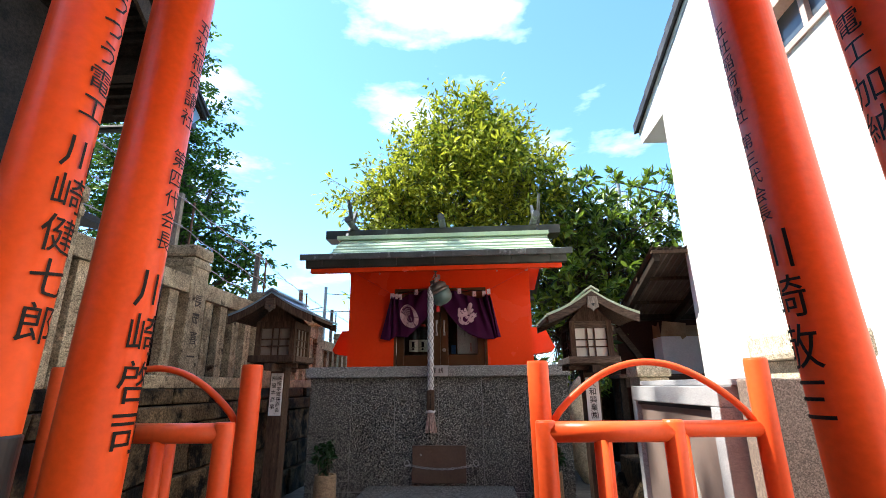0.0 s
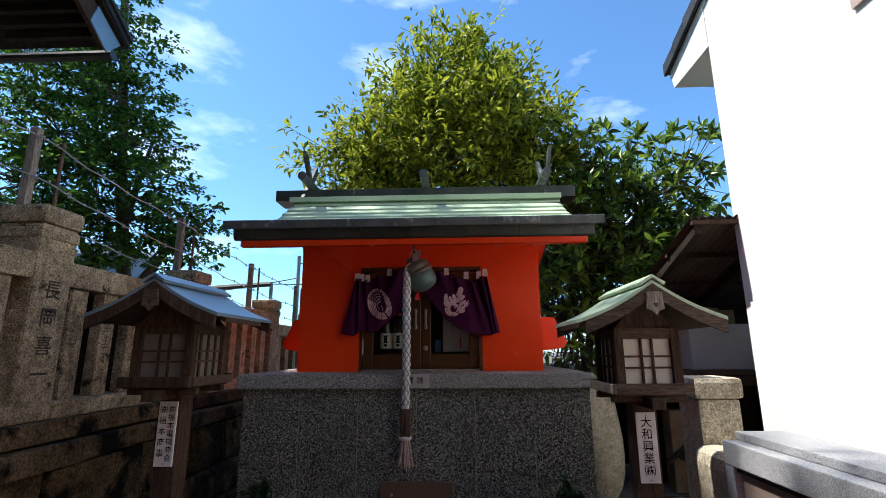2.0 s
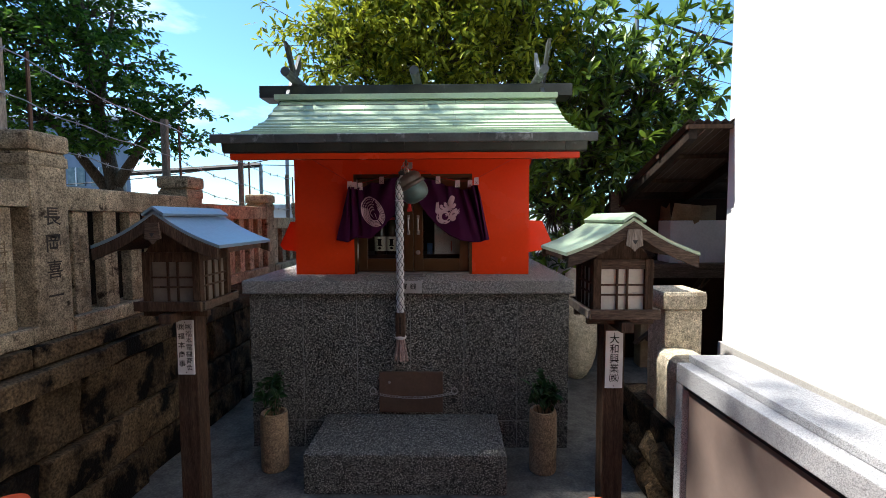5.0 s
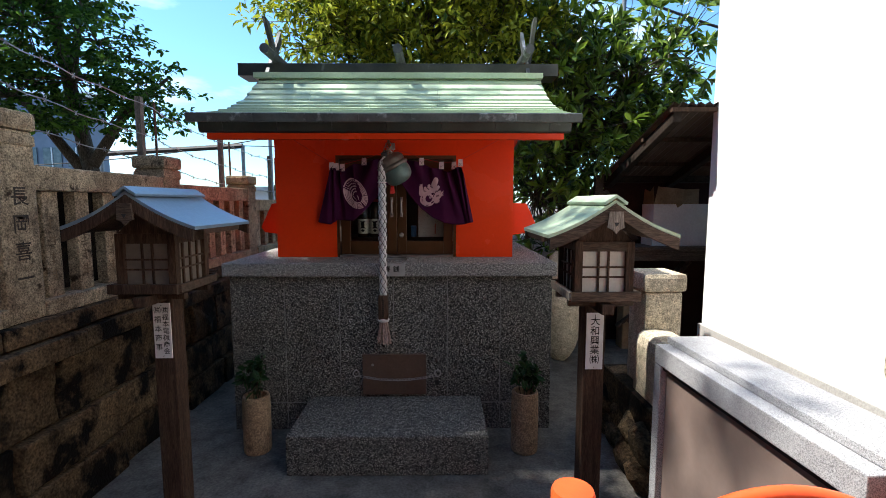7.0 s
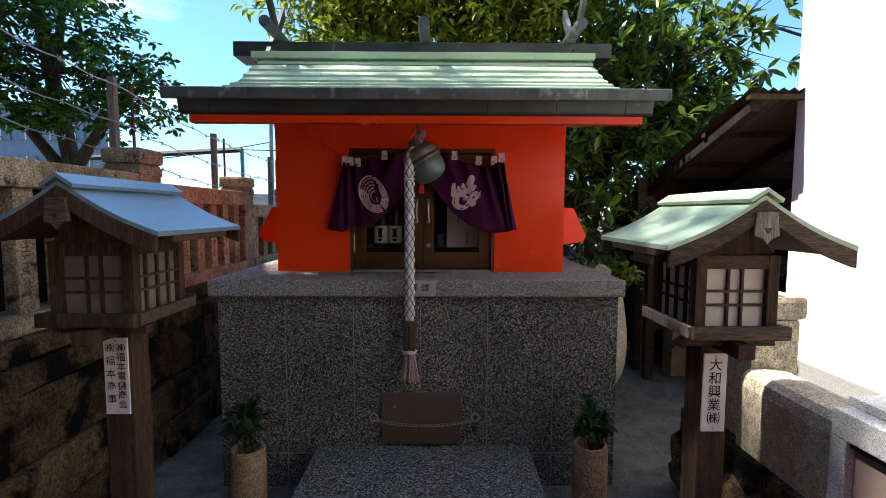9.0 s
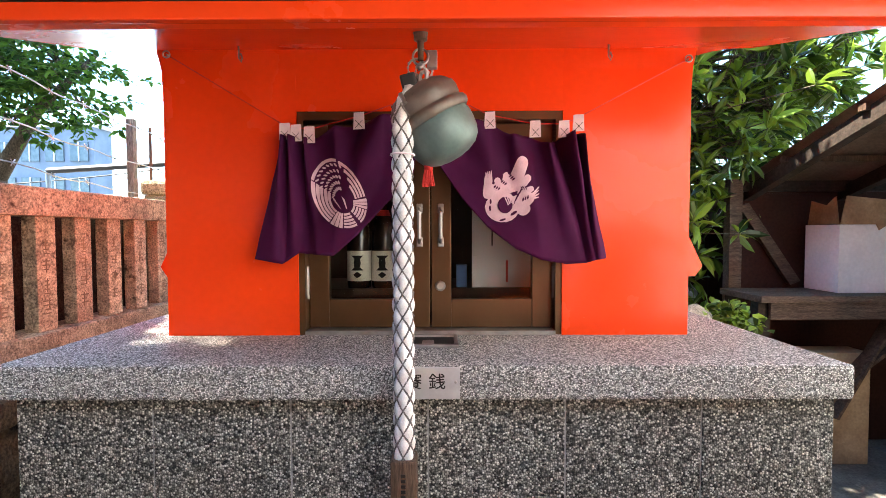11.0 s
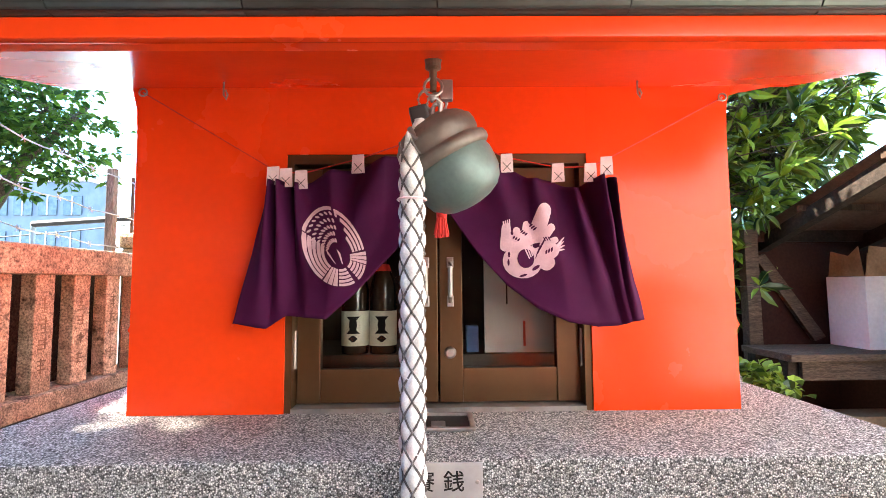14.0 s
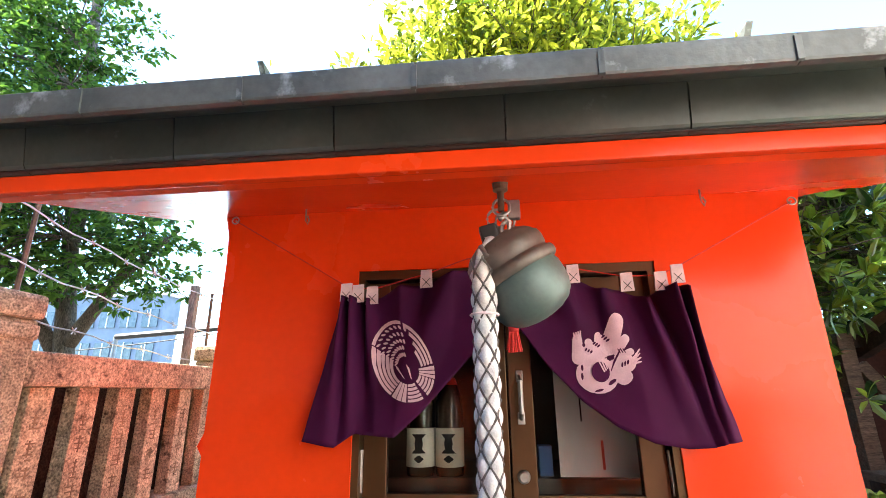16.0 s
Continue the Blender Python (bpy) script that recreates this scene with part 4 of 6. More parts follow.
solid = [oval(170, 352, 106, 92, 0.1), capsule(115, 262, 240, 205, 50, 45), capsule(288, 80, 240, 215, 37, 42), capsule(80, 270, 82, 175, 30, 24), capsule(135, 230, 138, 190, 22, 20), capsule(190, 200, 194, 158, 24, 21),
         capsule(275, 235, 322, 175, 24, 22), capsule(285, 268, 345, 240, 24, 17), capsule(262, 330, 322, 296, 52, 42), capsule(296, 365, 305, 360, 38, 36)]
solid += [capsule(70 + 9 * k, 170, 66 + 11 * k, 142 - 3 * k, 6, 3) for k in range(4)]
solid += [capsule(345, 300 - 6 * k, 392 + 3 * (k % 2), 290 - 21 * k, 8, 3) for k in range(4)]
for k, o in enumerate(solid):
    patch("crest", [o], right_face, CREST, right, "pale pink crest of a treasure mallet" if k == 0 else "", lift=0.004 + 0.0001 * k)
marks = [oval(187, 338, 46, 51), oval(97, 316, 6, 16), oval(94, 358, 6, 18), oval(172, 428, 22, 6, -0.25), oval(240, 388, 24, 9, -0.6), oval(112, 203, 8, 10), oval(212, 143, 9, 9)]
marks += [oval(122 + 13 * k, 226 + 6 * k, 5, 9, 0.7) for k in range(3)] + [oval(167 + 11 * k, 194 + 7 * k, 5, 11, 0.9) for k in range(3)] + [oval(217 + 10 * k, 160 + 10 * k, 5, 12, 0.9) for k in range(3)]
marks += [oval(251 + 11 * k, 305 - 20 * k, 3, 36 - 4 * k, 0.35) for k in range(4)] + [oval(286 + 12 * k, 236 - k, 3, 14, -0.5) for k in range(3)] + [oval(296 + 14 * k, 304 - 6 * k, 5, 13, 0.2) for k in range(3)]
tagged(patch("crest_gap", marks, right_face, PURPLE, right, lift=0.0065), kind="stuff")
feather = [capsule(182 + 13 * k, 285 - 5 * k, 205 + 9 * k, 335 - 7 * k, 3, 4) for k in range(4)]
tagged(patch("crest_feather", feather, right_face, CREST, right, lift=0.008), kind="stuff")
for x in (-0.173, 1.049):
    hk = part("soffit_hook", T([(x, 5.15, 2.295), (x, 5.15, 2.235), (x + 0.008, 5.15, 2.222), (x + 0.012, 5.15, 2.236), (x + 0.006, 5.15, 2.25)], 0.003, 6), STEEL)
    tagged(hk, "small brass hook in the vermilion soffit", "hook", "soffit hooks")

# ---- brown box lid with chain, on the platform front ----
lid = thing("offertory_box_door", "brown metal offertory door chained on the platform front", "offertory box")
part("door", B(0.223, 0.70, 4.895, 4.927, 0.285, 0.592, 0.006), BROWNBOX, lid)
part("knob", lathe([(0, 0.012), (0.008, 0.01), (0.01, 0)], 10, m=Matrix.Translation((0.30, 4.895, 0.515)) @ pose(0, 0, 0, 90)), STEEL, lid)
for x in (0.175, 0.785):
    part("ring", T([(x + 0.022 * math.cos(a), 4.905, 0.445 + 0.024 * math.sin(a)) for a in (k * math.pi / 7 for k in range(14))], 0.004, 6, True), STEEL, lid)
    part("ring_staple", T([(x, 4.905, 0.469), (x, 4.93, 0.469)], 0.005, 6), STEEL, lid)
for k in range(26):
    u = (k + 0.5) / 26
    x, z = 0.19 + 0.58 * u, 0.435 - 0.13 * u * (1 - u)
    q = Matrix.Translation((x, 4.885, z)) @ pose(0, 0, 0, 90 if k % 2 else 20, 0, 0) @ pose(0, 0, 0, 0, 0, 0)
    link = [q @ Vector((0.0155 * math.cos(a), 0.0085 * math.sin(a), 0)) for a in (j * math.pi / 4 for j in range(8))]
    part("chain_link", T(link, 0.0022, 5, True), STEEL, lid)
part("padlock", B(0.765, 0.795, 4.885, 4.905, 0.36, 0.40, 0.004), BLACKP, lid)


# ---- vases with sprigs ----
def leaves(name, pts, size, material, parent, seed, droop=0.3, ratio=0.38, spread=1.0, ways=None):
    """Many pointed, folded, slightly curled leaves at the points; ways: the direction each one follows, roughly."""
    r = np.random.RandomState(seed)
    pts = np.asarray(pts, float)
    n = len(pts)
    d = r.normal(size=(n, 3)) * spread
    if ways is not None:
        d = d * 0.55 + np.asarray(ways)
    d[:, 2] -= droop
    d /= np.linalg.norm(d, axis=1)[:, None]
    e = r.normal(size=(n, 3)) * 0.6 + np.array((0, 0, 1.0))
    s = np.cross(d, e)
    s /= np.linalg.norm(s, axis=1)[:, None]
    u = np.cross(s, d)
    L = size * r.uniform(0.6, 1.25, n)[:, None]
    w = L * ratio * 0.5
    a, c = pts + d * L * 0.34 + u * L * 0.02, pts + d * L * 0.70 - u * L * 0.02
    tip = pts + d * L - u * L * 0.12
    v = np.stack([pts, a + s * w + u * w * 0.35, c + s * w * 0.78 + u * w * 0.3, tip, c - s * w * 0.78 + u * w * 0.3, a - s * w + u * w * 0.35, a, c], 1).reshape(-1, 3)
    idx = np.arange(n)[:, None] * 8
    f = [(idx + np.array([q])).tolist() for q in ((0, 1, 6), (0, 6, 5), (2, 3, 7), (7, 3, 4))] + [(idx + np.array([q])).tolist() for q in ((1, 2, 7, 6), (6, 7, 4, 5))]
    return raw(name, v.tolist(), [x for g in f for x in g], material, parent)


def vase(x, y, h, seed):
    ob = thing("stone_vase", "brown cylindrical stoneware vase holding dark green sprigs", "vase", "vases by the step")
    ob.location = (x, y, 0)
    part("vase_body", lathe([(0, 0), (0.086, 0.0), (0.092, 0.01), (0.094, h * 0.5), (0.091, h - 0.02), (0.087, h), (0.07, h), (0.068, h - 0.1), (0, h - 0.1)], 28), CLAYV, ob, smooth=False)
    r = random.Random(seed)
    pts = []
    for k in range(7):
        a = r.uniform(0, 6.283)
        tip = Vector((0.13 * math.cos(a) * r.uniform(.3, 1), 0.10 * math.sin(a) * r.uniform(.3, 1), h + r.uniform(0.14, 0.30)))
        base = Vector((0.03 * math.cos(a), 0.03 * math.sin(a), h - 0.09))
        mid = base.lerp(tip, 0.5) + Vector((0, 0, 0.04))
        part("stem", T([base, mid, tip], 0.004, 5, r2=0.002), BARK, ob)
        for q in range(20):
            u = r.uniform(0.35, 1.0)
            p = base.lerp(mid, u * 2) if u < 0.5 else mid.lerp(tip, u * 2 - 1)
            pts.append(p + Vector((r.uniform(-.02, .02), r.uniform(-.02, .02), r.uniform(-.02, .02))))
    tagged(leaves("leaves", pts, 0.07, LEAFD, ob, seed, 0.1, 0.45), kind="stuff")
    return ob


vase(-0.469, 4.63, 0.40, 3)
vase(1.39, 4.62, 0.425, 8)


# ---- votive lanterns on posts ----
def lantern(x, y, dz, roofmat, paper, label, beam=WOODX, pale=WOODG):
    """Small house-shaped lantern; ridge along y."""
    ob = thing("post_lantern", label, "lantern", "post lanterns")
    post = part("post", B(x - 0.055, x + 0.055, y - 0.055, y + 0.055, 0.0, 1.24 + dz, 0.006), WOODD, ob)
    part("cross_arm", B(x - 0.03, x + 0.03, y - 0.235, y + 0.235, 1.175 + dz, 1.225 + dz, 0.004), WOODD, ob)
    z0 = 1.225 + dz
    part("base_board", B(x - 0.158, x + 0.158, y - 0.185, y + 0.185, z0 + 0.002, z0 + 0.04, 0.004), beam, ob)
    for s in (-1, 1):
        part("base_rim", B(x - 0.17, x + 0.17, y + s * 0.198 - 0.012, y + s * 0.198 + 0.012, z0 + 0.01, z0 + 0.058, 0.003), beam, ob)
        part("base_rim", B(x + s * 0.170 - 0.011, x + s * 0.170 + 0.011, y - 0.186, y + 0.186, z0 + 0.012, z0 + 0.054, 0.003), pale, ob)
        part("base_batten", B(x - 0.165, x + 0.165, y + s * 0.12 - 0.018, y + s * 0.12 + 0.018, z0 - 0.028, z0 + 0.001), beam, ob)
    zb, zt = z0 + 0.04, z0 + 0.305
    for sx in (-1, 1):
        for sy in (-1, 1):
            part("corner_post", B(x + sx * 0.128 - 0.02, x + sx * 0.128 + 0.02, y + sy * 0.145 - 0.02, y + sy * 0.145 + 0.02, zb, zt, 0.003), WOODD, ob)
    for sy in (-1, 1):
        part("paper_panel", B(x - 0.108, x + 0.108, y + sy * 0.14 - 0.003, y + sy * 0.14 + 0.003, zb, zt - 0.05), paper, ob)
        part("head_rail", B(x - 0.108, x + 0.108, y + sy * 0.145 - 0.018, y + sy * 0.145 + 0.018, zt - 0.05, zt - 0.002), beam, ob)
        for k in (-0.025, 0.025):
            part("lattice_bar", B(x + k - 0.0045, x + k + 0.0045, y + sy * 0.149 - 0.005, y + sy * 0.149 + 0.005, zb, zt - 0.05), WOODD, ob)
        for z in (zb + 0.085, zb + 0.135):
            part("lattice_bar", B(x - 0.108, x + 0.108, y + sy * 0.152 - 0.004, y + sy * 0.152 + 0.004, z - 0.0045, z + 0.0045), WOODD, ob)
    for sx in (-1, 1):
        part("paper_panel", B(x + sx * 0.123 - 0.003, x + sx * 0.123 + 0.003, y - 0.125, y + 0.125, zb, zt - 0.05), paper, ob)
        part("head_rail", B(x + sx * 0.128 - 0.018, x + sx * 0.128 + 0.018, y - 0.125, y + 0.125, zt - 0.05, zt - 0.002), WOODD, ob)
        for k in (-0.07, 0.0, 0.07):
            part("lattice_bar", B(x + sx * 0.132 - 0.005, x + sx * 0.132 + 0.005, y + k - 0.006, y + k + 0.006, zb, zt - 0.05), WOODD, ob)
        for z in (zb + 0.085, zb + 0.135):
            part("lattice_bar", B(x + sx * 0.135 - 0.004, x + sx * 0.135 + 0.004, y - 0.125, y + 0.125, z - 0.0045, z + 0.0045), WOODD, ob)
    # roof: two curved slopes
    zr, hw, y0, y1 = 1.735 + dz, 0.312, y - 0.285, y + 0.345

    def rz(u):
        return zr - 0.17 * u - 0.014 * math.sin(u * math.pi) + 0.006 * u * u
    for s in (-1, 1):
        top = [(x + s * hw * k / 8, rz(k / 8)) for k in range(9)]
        under = [(px, pz - 0.016) for px, pz in top[::-1]]
        part("roof_slope", prism(top + under, "y", y0, y1), roofmat, ob)
        for yy in (y0 - 0.006, y1 - 0.012):
            lo = [(x + s * (hw - 0.008) * k / 8, rz(k / 8) - 0.0165) for k in range(9)]
            part("bargeboard", prism(lo + [(px, pz - 0.055) for px, pz in lo[::-1]], "y", yy, yy + 0.018), beam, ob)
        part("rafter", prism([(px, pz - 0.017) for px, pz in top[1:]] + [(px, pz - 0.04) for px, pz in top[:0:-1]], "y", y - 0.2, y + 0.2), WOODD, ob)
    part("gable_board", prism([(x - 0.14, zt - 0.004), (x + 0.14, zt - 0.004), (x, zr - 0.05)], "y", y - 0.15, y - 0.137), WOODD, ob)
    part("gable_board", prism([(x - 0.14, zt - 0.004), (x + 0.14, zt - 0.004), (x, zr - 0.05)], "y", y + 0.137, y + 0.15), WOODD, ob)
    part("ridge_cap", prism([(x - 0.055, zr - 0.012), (x, zr + 0.024), (x + 0.055, zr - 0.012), (x + 0.05, zr - 0.024), (x, zr + 0.01), (x - 0.05, zr - 0.024)], "y", y0 - 0.01, y1 + 0.01), roofmat, ob)
    p = [(x - 0.03, zr - 0.055), (x + 0.03, zr - 0.055), (x + 0.038, zr - 0.13), (x + 0.015, zr - 0.14), (x, zr - 0.158), (x - 0.015, zr - 0.14), (x - 0.038, zr - 0.13)]
    pend = part("gable_pendant", prism(p, "y", y0 - 0.018, y0 - 0.004), pale, ob)
    # black triangle on the face paints the darkness of a hole; nothing is cut
    part("pendant_hole", prism([(x - 0.012, zr - 0.105), (x + 0.012, zr - 0.105), (x, zr - 0.125)], "y", y0 - 0.021, y0 - 0.0185), BLACKP, pend)
    return ob


RL = lantern(1.618, 3.965, 0.0, COPPER, PAPER, "wooden post lantern with green copper roof and white plate")
# left lantern: darker paper and woods stand in for the deep shade on it
LL = lantern(-0.655, 3.975, 0.04, COPPERBLUE, PAPERSHADE, "wooden post lantern in shade-darkened colours with blue-grey copper roof and white plate", WOODD, WOODX)
for ob, x, y, z0, z1 in ((RL, 1.616, 3.908, 0.84, 1.145), (LL, -0.655, 3.918, 0.905, 1.20)):
    sign = part("name_plate", B(x - 0.045, x + 0.045, y - 0.006, y + 0.001, z0, z1, 0.001), WHITEP, ob, "white plate with black writing")
    for z in (z0 + 0.012, z1 - 0.012):
        part("pin", lathe([(0, 0.003), (0.003, 0)], 8, m=Matrix.Translation((x, y - 0.006, z)) @ pose(0, 0, 0, 90)), INK, sign)
    if x > 0:
        writing("character", "大和興業㈱", 0.052, lambda u, v, x=x, y=y, z1=z1: (x + u, y - 0.0075, z1 - 0.02 + v), INK, sign, 1.0, bold=0.0003)
    else:
        writing("character", "㈱福本電機商会", 0.036, lambda u, v, x=x, y=y, z1=z1: (x + 0.02 + u, y - 0.0075, z1 - 0.02 + v), INK, sign, 1.02, bold=0.0002)
        writing("character", "㈱福本商事", 0.038, lambda u, v, x=x, y=y, z1=z1: (x - 0.02 + u, y - 0.0075, z1 - 0.02 + v), INK, sign, 1.30, bold=0.0002)


# ---- torii gates ----
def torii(y, xl, xr, d, texts, black, zt):
    ob = thing("torii_gate", "vermilion torii gate with black lettering on its pillars", "torii", "torii row")
    for x, s, text, r in ((xl, -1, texts[0], d[0] / 2), (xr, 1, texts[1], d[1] / 2)):
        lean = Matrix.Translation((x + s * 0.03 * 1.45, y, 0)) @ Matrix(((1, 0, -s * 0.03, 0), (0, 1, 0, 0), (0, 0, 1, 0), (0, 0, 0, 1)))
        p = part("pillar", lathe([(0, 0), (r * 1.02, 0), (r * 1.02, 0.01), (r, 0.5), (r * 0.96, zt), (0, zt)], 40, m=lean), TORII, ob, smooth=False)
        for f in p.data.polygons:
            f.use_smooth = len(f.vertices) == 4 and abs(f.normal.z) < 0.5
        part("base_sleeve", lathe([(r * 1.05, 0), (r * 1.05, black), (r * 0.98, black + 0.004)], 40, m=lean), BLACKP, ob, smooth=False)
        if text:
            for words, pitch, first in text:
                size = pitch * 0.94
                a0 = radians(1 if s < 0 else -180)

                def place(u, v, r=r, top=first + 0.47 * size, a0=a0, lean=lean):
                    a = a0 + u / r
                    return lean @ Vector(((r + 0.002) * math.cos(a), (r + 0.002) * math.sin(a), top + v))
                writing("lettering", words, size, place, INK, p, pitch / size, 1.0, True)
    part("tie_beam", B(xl - 0.28, xr + 0.28, y - 0.04, y + 0.04, zt - 0.32, zt - 0.20, 0.005), TORII, ob)
    part("lintel", B(xl - 0.38, xr + 0.38, y - 0.09, y + 0.09, zt, zt + 0.12, 0.006), TORII, ob)
    # cap made deeper along y so that its shadow covers the pillars
    part("lintel_cap", B(xl - 0.46, xr + 0.46, y - 0.15, y + 0.15, zt + 0.12, zt + 0.20, 0.008), BLACKP, ob)
    return ob


torii(1.40, 0.030, 1.485, (0.142, 0.122), ((("五社稲荷講社", 0.053, 1.996), ("第四代会長", 0.051, 1.621), ("川崎啓司", 0.099, 1.302)), (("五社稲荷講社", 0.046, 1.902), ("第三代会長", 0.042, 1.605), ("川崎敬三", 0.098, 1.353))), 0.35, 2.55)
torii(1.08, 0.108, 1.475, (0.11, 0.125), ((("こうつう電工", 0.055, 1.825), ("川崎健七郎", 0.069, 1.462)), (("電工", 0.05, 1.638), ("加納", 0.062, 1.52))), 1.03, 2.6)
torii(0.60, 0.02, 1.60, (0.165, 0.165), ("", ""), 0.35, 2.6)


# ---- vermilion pipe fences ----
def pipe_fence(x0, x1, group):
    ob = thing("pipe_fence", "vermilion painted pipe fence with an arched top bar", "fence", "pipe fences")
    y = 2.33
    for x in (x0, x1):
        p = part("post", lathe([(0, 0), (0.041, 0), (0.041, 1.178), (0.038, 1.186), (0.0, 1.186)], 24, m=Matrix.Translation((x, y, 0))), PIPE, ob)
        for f in p.data.polygons:
            f.use_smooth = abs(f.normal.z) < 0.3
    part("rail", T([(x0, y, 0.935), (x1, y, 0.935)], 0.03, 16), PIPE, ob, smooth=True)
    part("rail", T([(x0, y, 0.30), (x1, y, 0.30)], 0.03, 16), PIPE, ob, smooth=True)
    w = x1 - x0
    for k in (0.28, 0.62):
        part("baluster", T([(x0 + w * k, y, 0.30), (x0 + w * k, y, 0.93)], 0.026, 14), PIPE, ob, smooth=True)
    arch = [(x0 + 0.04 + (w - 0.08) * k / 24, y, 0.955 + 0.222 * math.sin(math.pi * k / 24) ** 0.8) for k in range(25)]
    part("arch_bar", T(arch, 0.0135, 10), PIPE, ob, smooth=True)
    return ob


pipe_fence(-0.91, -0.10, "")
pipe_fence(1.045, 1.865, "")


def bollard(x0, x1):
    ob = thing("pipe_barrier", "low vermilion pipe barrier in front of the arched fence", "barrier", "pipe barriers")
    y, z = 2.11, 0.945
    for x in (x0, x1):
        p = part("post", lathe([(0, 0), (0.034, 0), (0.034, z + 0.03), (0.03, z + 0.036), (0, z + 0.036)], 20, m=Matrix.Translation((x, y, 0))), PIPE, ob)
        for f in p.data.polygons:
            f.use_smooth = abs(f.normal.z) < 0.3
    part("rail", T([(x0, y, z), (x1, y, z)], 0.033, 16), PIPE, ob, smooth=True)
    part("baluster", T([((x0 + x1) / 2 - 0.03, y, 0.0), ((x0 + x1) / 2 - 0.03, y, z)], 0.024, 14), PIPE, ob, smooth=True)
    return ob


bollard(1.03, 1.445)
bollard(-0.48, -0.075)

# ---- granite notice board and slab, right ----
board = thing("notice_board", "grey granite notice board with a weathered brown panel", "notice board")
BA, BC = Vector((1.775, 3.56, 0)), Vector((1.80, 2.53, 0))
bd = (BC - BA).normalized()
bn = Vector((-bd.y, bd.x, 0))
if bn.x < 0:
    bn = -bn
bl = (BC - BA).length
BM = Matrix(((bd.x, bn.x, 0, BA.x), (bd.y, bn.y, 0, BA.y), (0, 0, 1, 0), (0, 0, 0, 1)))
part("frame", B(0, bl, 0.0, 0.10, 1.0, 1.085, 0.005, BM), GRAN, board)
part("frame", B(0, 0.055, 0.0, 0.10, 0.0, 0.999, 0.004, BM), GRAN, board)
part("frame", B(bl - 0.075, bl, 0.0, 0.10, 0.0, 0.999, 0.004, BM), GRAN, board)
part("cap", B(-0.012, bl + 0.012, 0.06, 0.26, 1.086, 1.115, 0.004, BM), GRAN, board)
part("back", B(0.0, bl, 0.101, 0.25, 0.0, 1.085, 0.004, BM), GRAN, board)
part("panel", B(0.055, bl - 0.075, 0.03, 0.06, 0.12, 0.999, 0.0, BM), PANEL, board, "weathered brown metal panel")
part("sill", B(0.055, bl - 0.075, 0.0, 0.10, 0.0, 0.12, 0.004, BM), GRAN, board)
part("edge_strip", B(0.056, bl - 0.076, 0.012, 0.03, 0.982, 0.998, 0.0, BM), BLACKP, board)
chip = [(0.62, 0.50), (0.66, 0.66), (0.645, 0.72), (0.685, 0.60), (0.68, 0.50)]
bm = prism(chip, "y", 0.0275, 0.0295)
bmesh.ops.transform(bm, matrix=BM, verts=bm.verts)
part("peeled_patch", bm, PAPER, board)
slab = part("granite_slab", B(1.87, 2.02, 2.30, 2.50, 0.0, 1.11, 0.006), GRANB)
tagged(slab, "brown speckled granite slab beside the notice board", "slab")

gate_post = thing("stone_gate_post", "yellowish granite gate post with a square cap", "stone post", "right stone posts")
part("shaft", B(2.17, 2.43, 2.55, 2.82, 0.0, 1.19, 0.02), PILLAR, gate_post)
part("cap", B(2.13, 2.47, 2.51, 2.86, 1.19, 1.32, 0.025), PILLAR, gate_post)
post2 = thing("stone_post", "yellowish granite post with a rounded cap behind the lantern", "stone post", "right stone posts")
part("shaft", B(2.12, 2.36, 4.44, 4.70, 0.0, 1.15, 0.02), PILLAR, post2)
part("cap", B(2.10, 2.38, 4.42, 4.72, 1.15, 1.27, 0.03), PILLAR, post2)
cop = [(2.06, 0.52), (2.06, 0.83), (2.075, 0.88), (2.11, 0.905), (2.18, 0.91), (2.28, 0.90), (2.30, 0.52)]
coping = part("stone_coping", prism(cop, "y", 3.60, 4.435), PILLAR)
tagged(coping, "rounded yellowish granite coping beside the notice board", "coping")
part("coping_foot", B(2.02, 2.34, 3.60, 4.9, 0.30, 0.519, 0.02), WALLST, coping)
rr = random.Random(11)
for k in range(12):
    bm = bmesh.new()
    bmesh.ops.create_icosphere(bm, subdivisions=2, radius=1.0)
    sx, sy, sz = rr.uniform(.08, .13), rr.uniform(.12, .19), rr.uniform(.09, .14)
    for v in bm.verts:
        v.co *= 1 + 0.25 * noise.noise(v.co * 1.4 + Vector((k * 5, 0, 0)))
    yy = 3.62 + 0.24 * (k % 6)
    bmesh.ops.transform(bm, matrix=Matrix.Translation((2.07 + rr.uniform(-.03, .03), yy, 0.10 + 0.17 * (k // 6))) @ pose(0, 0, 0, rr.uniform(0, 50), 0, rr.uniform(0, 90)) @ Matrix.Diagonal((sx, sy, sz, 1)), verts=bm.verts)
    rk = part("rough_stone", bm, WALLST)
    tagged(rk, "rough dark stone at the foot of the coping", "stone", "rough foot stones")

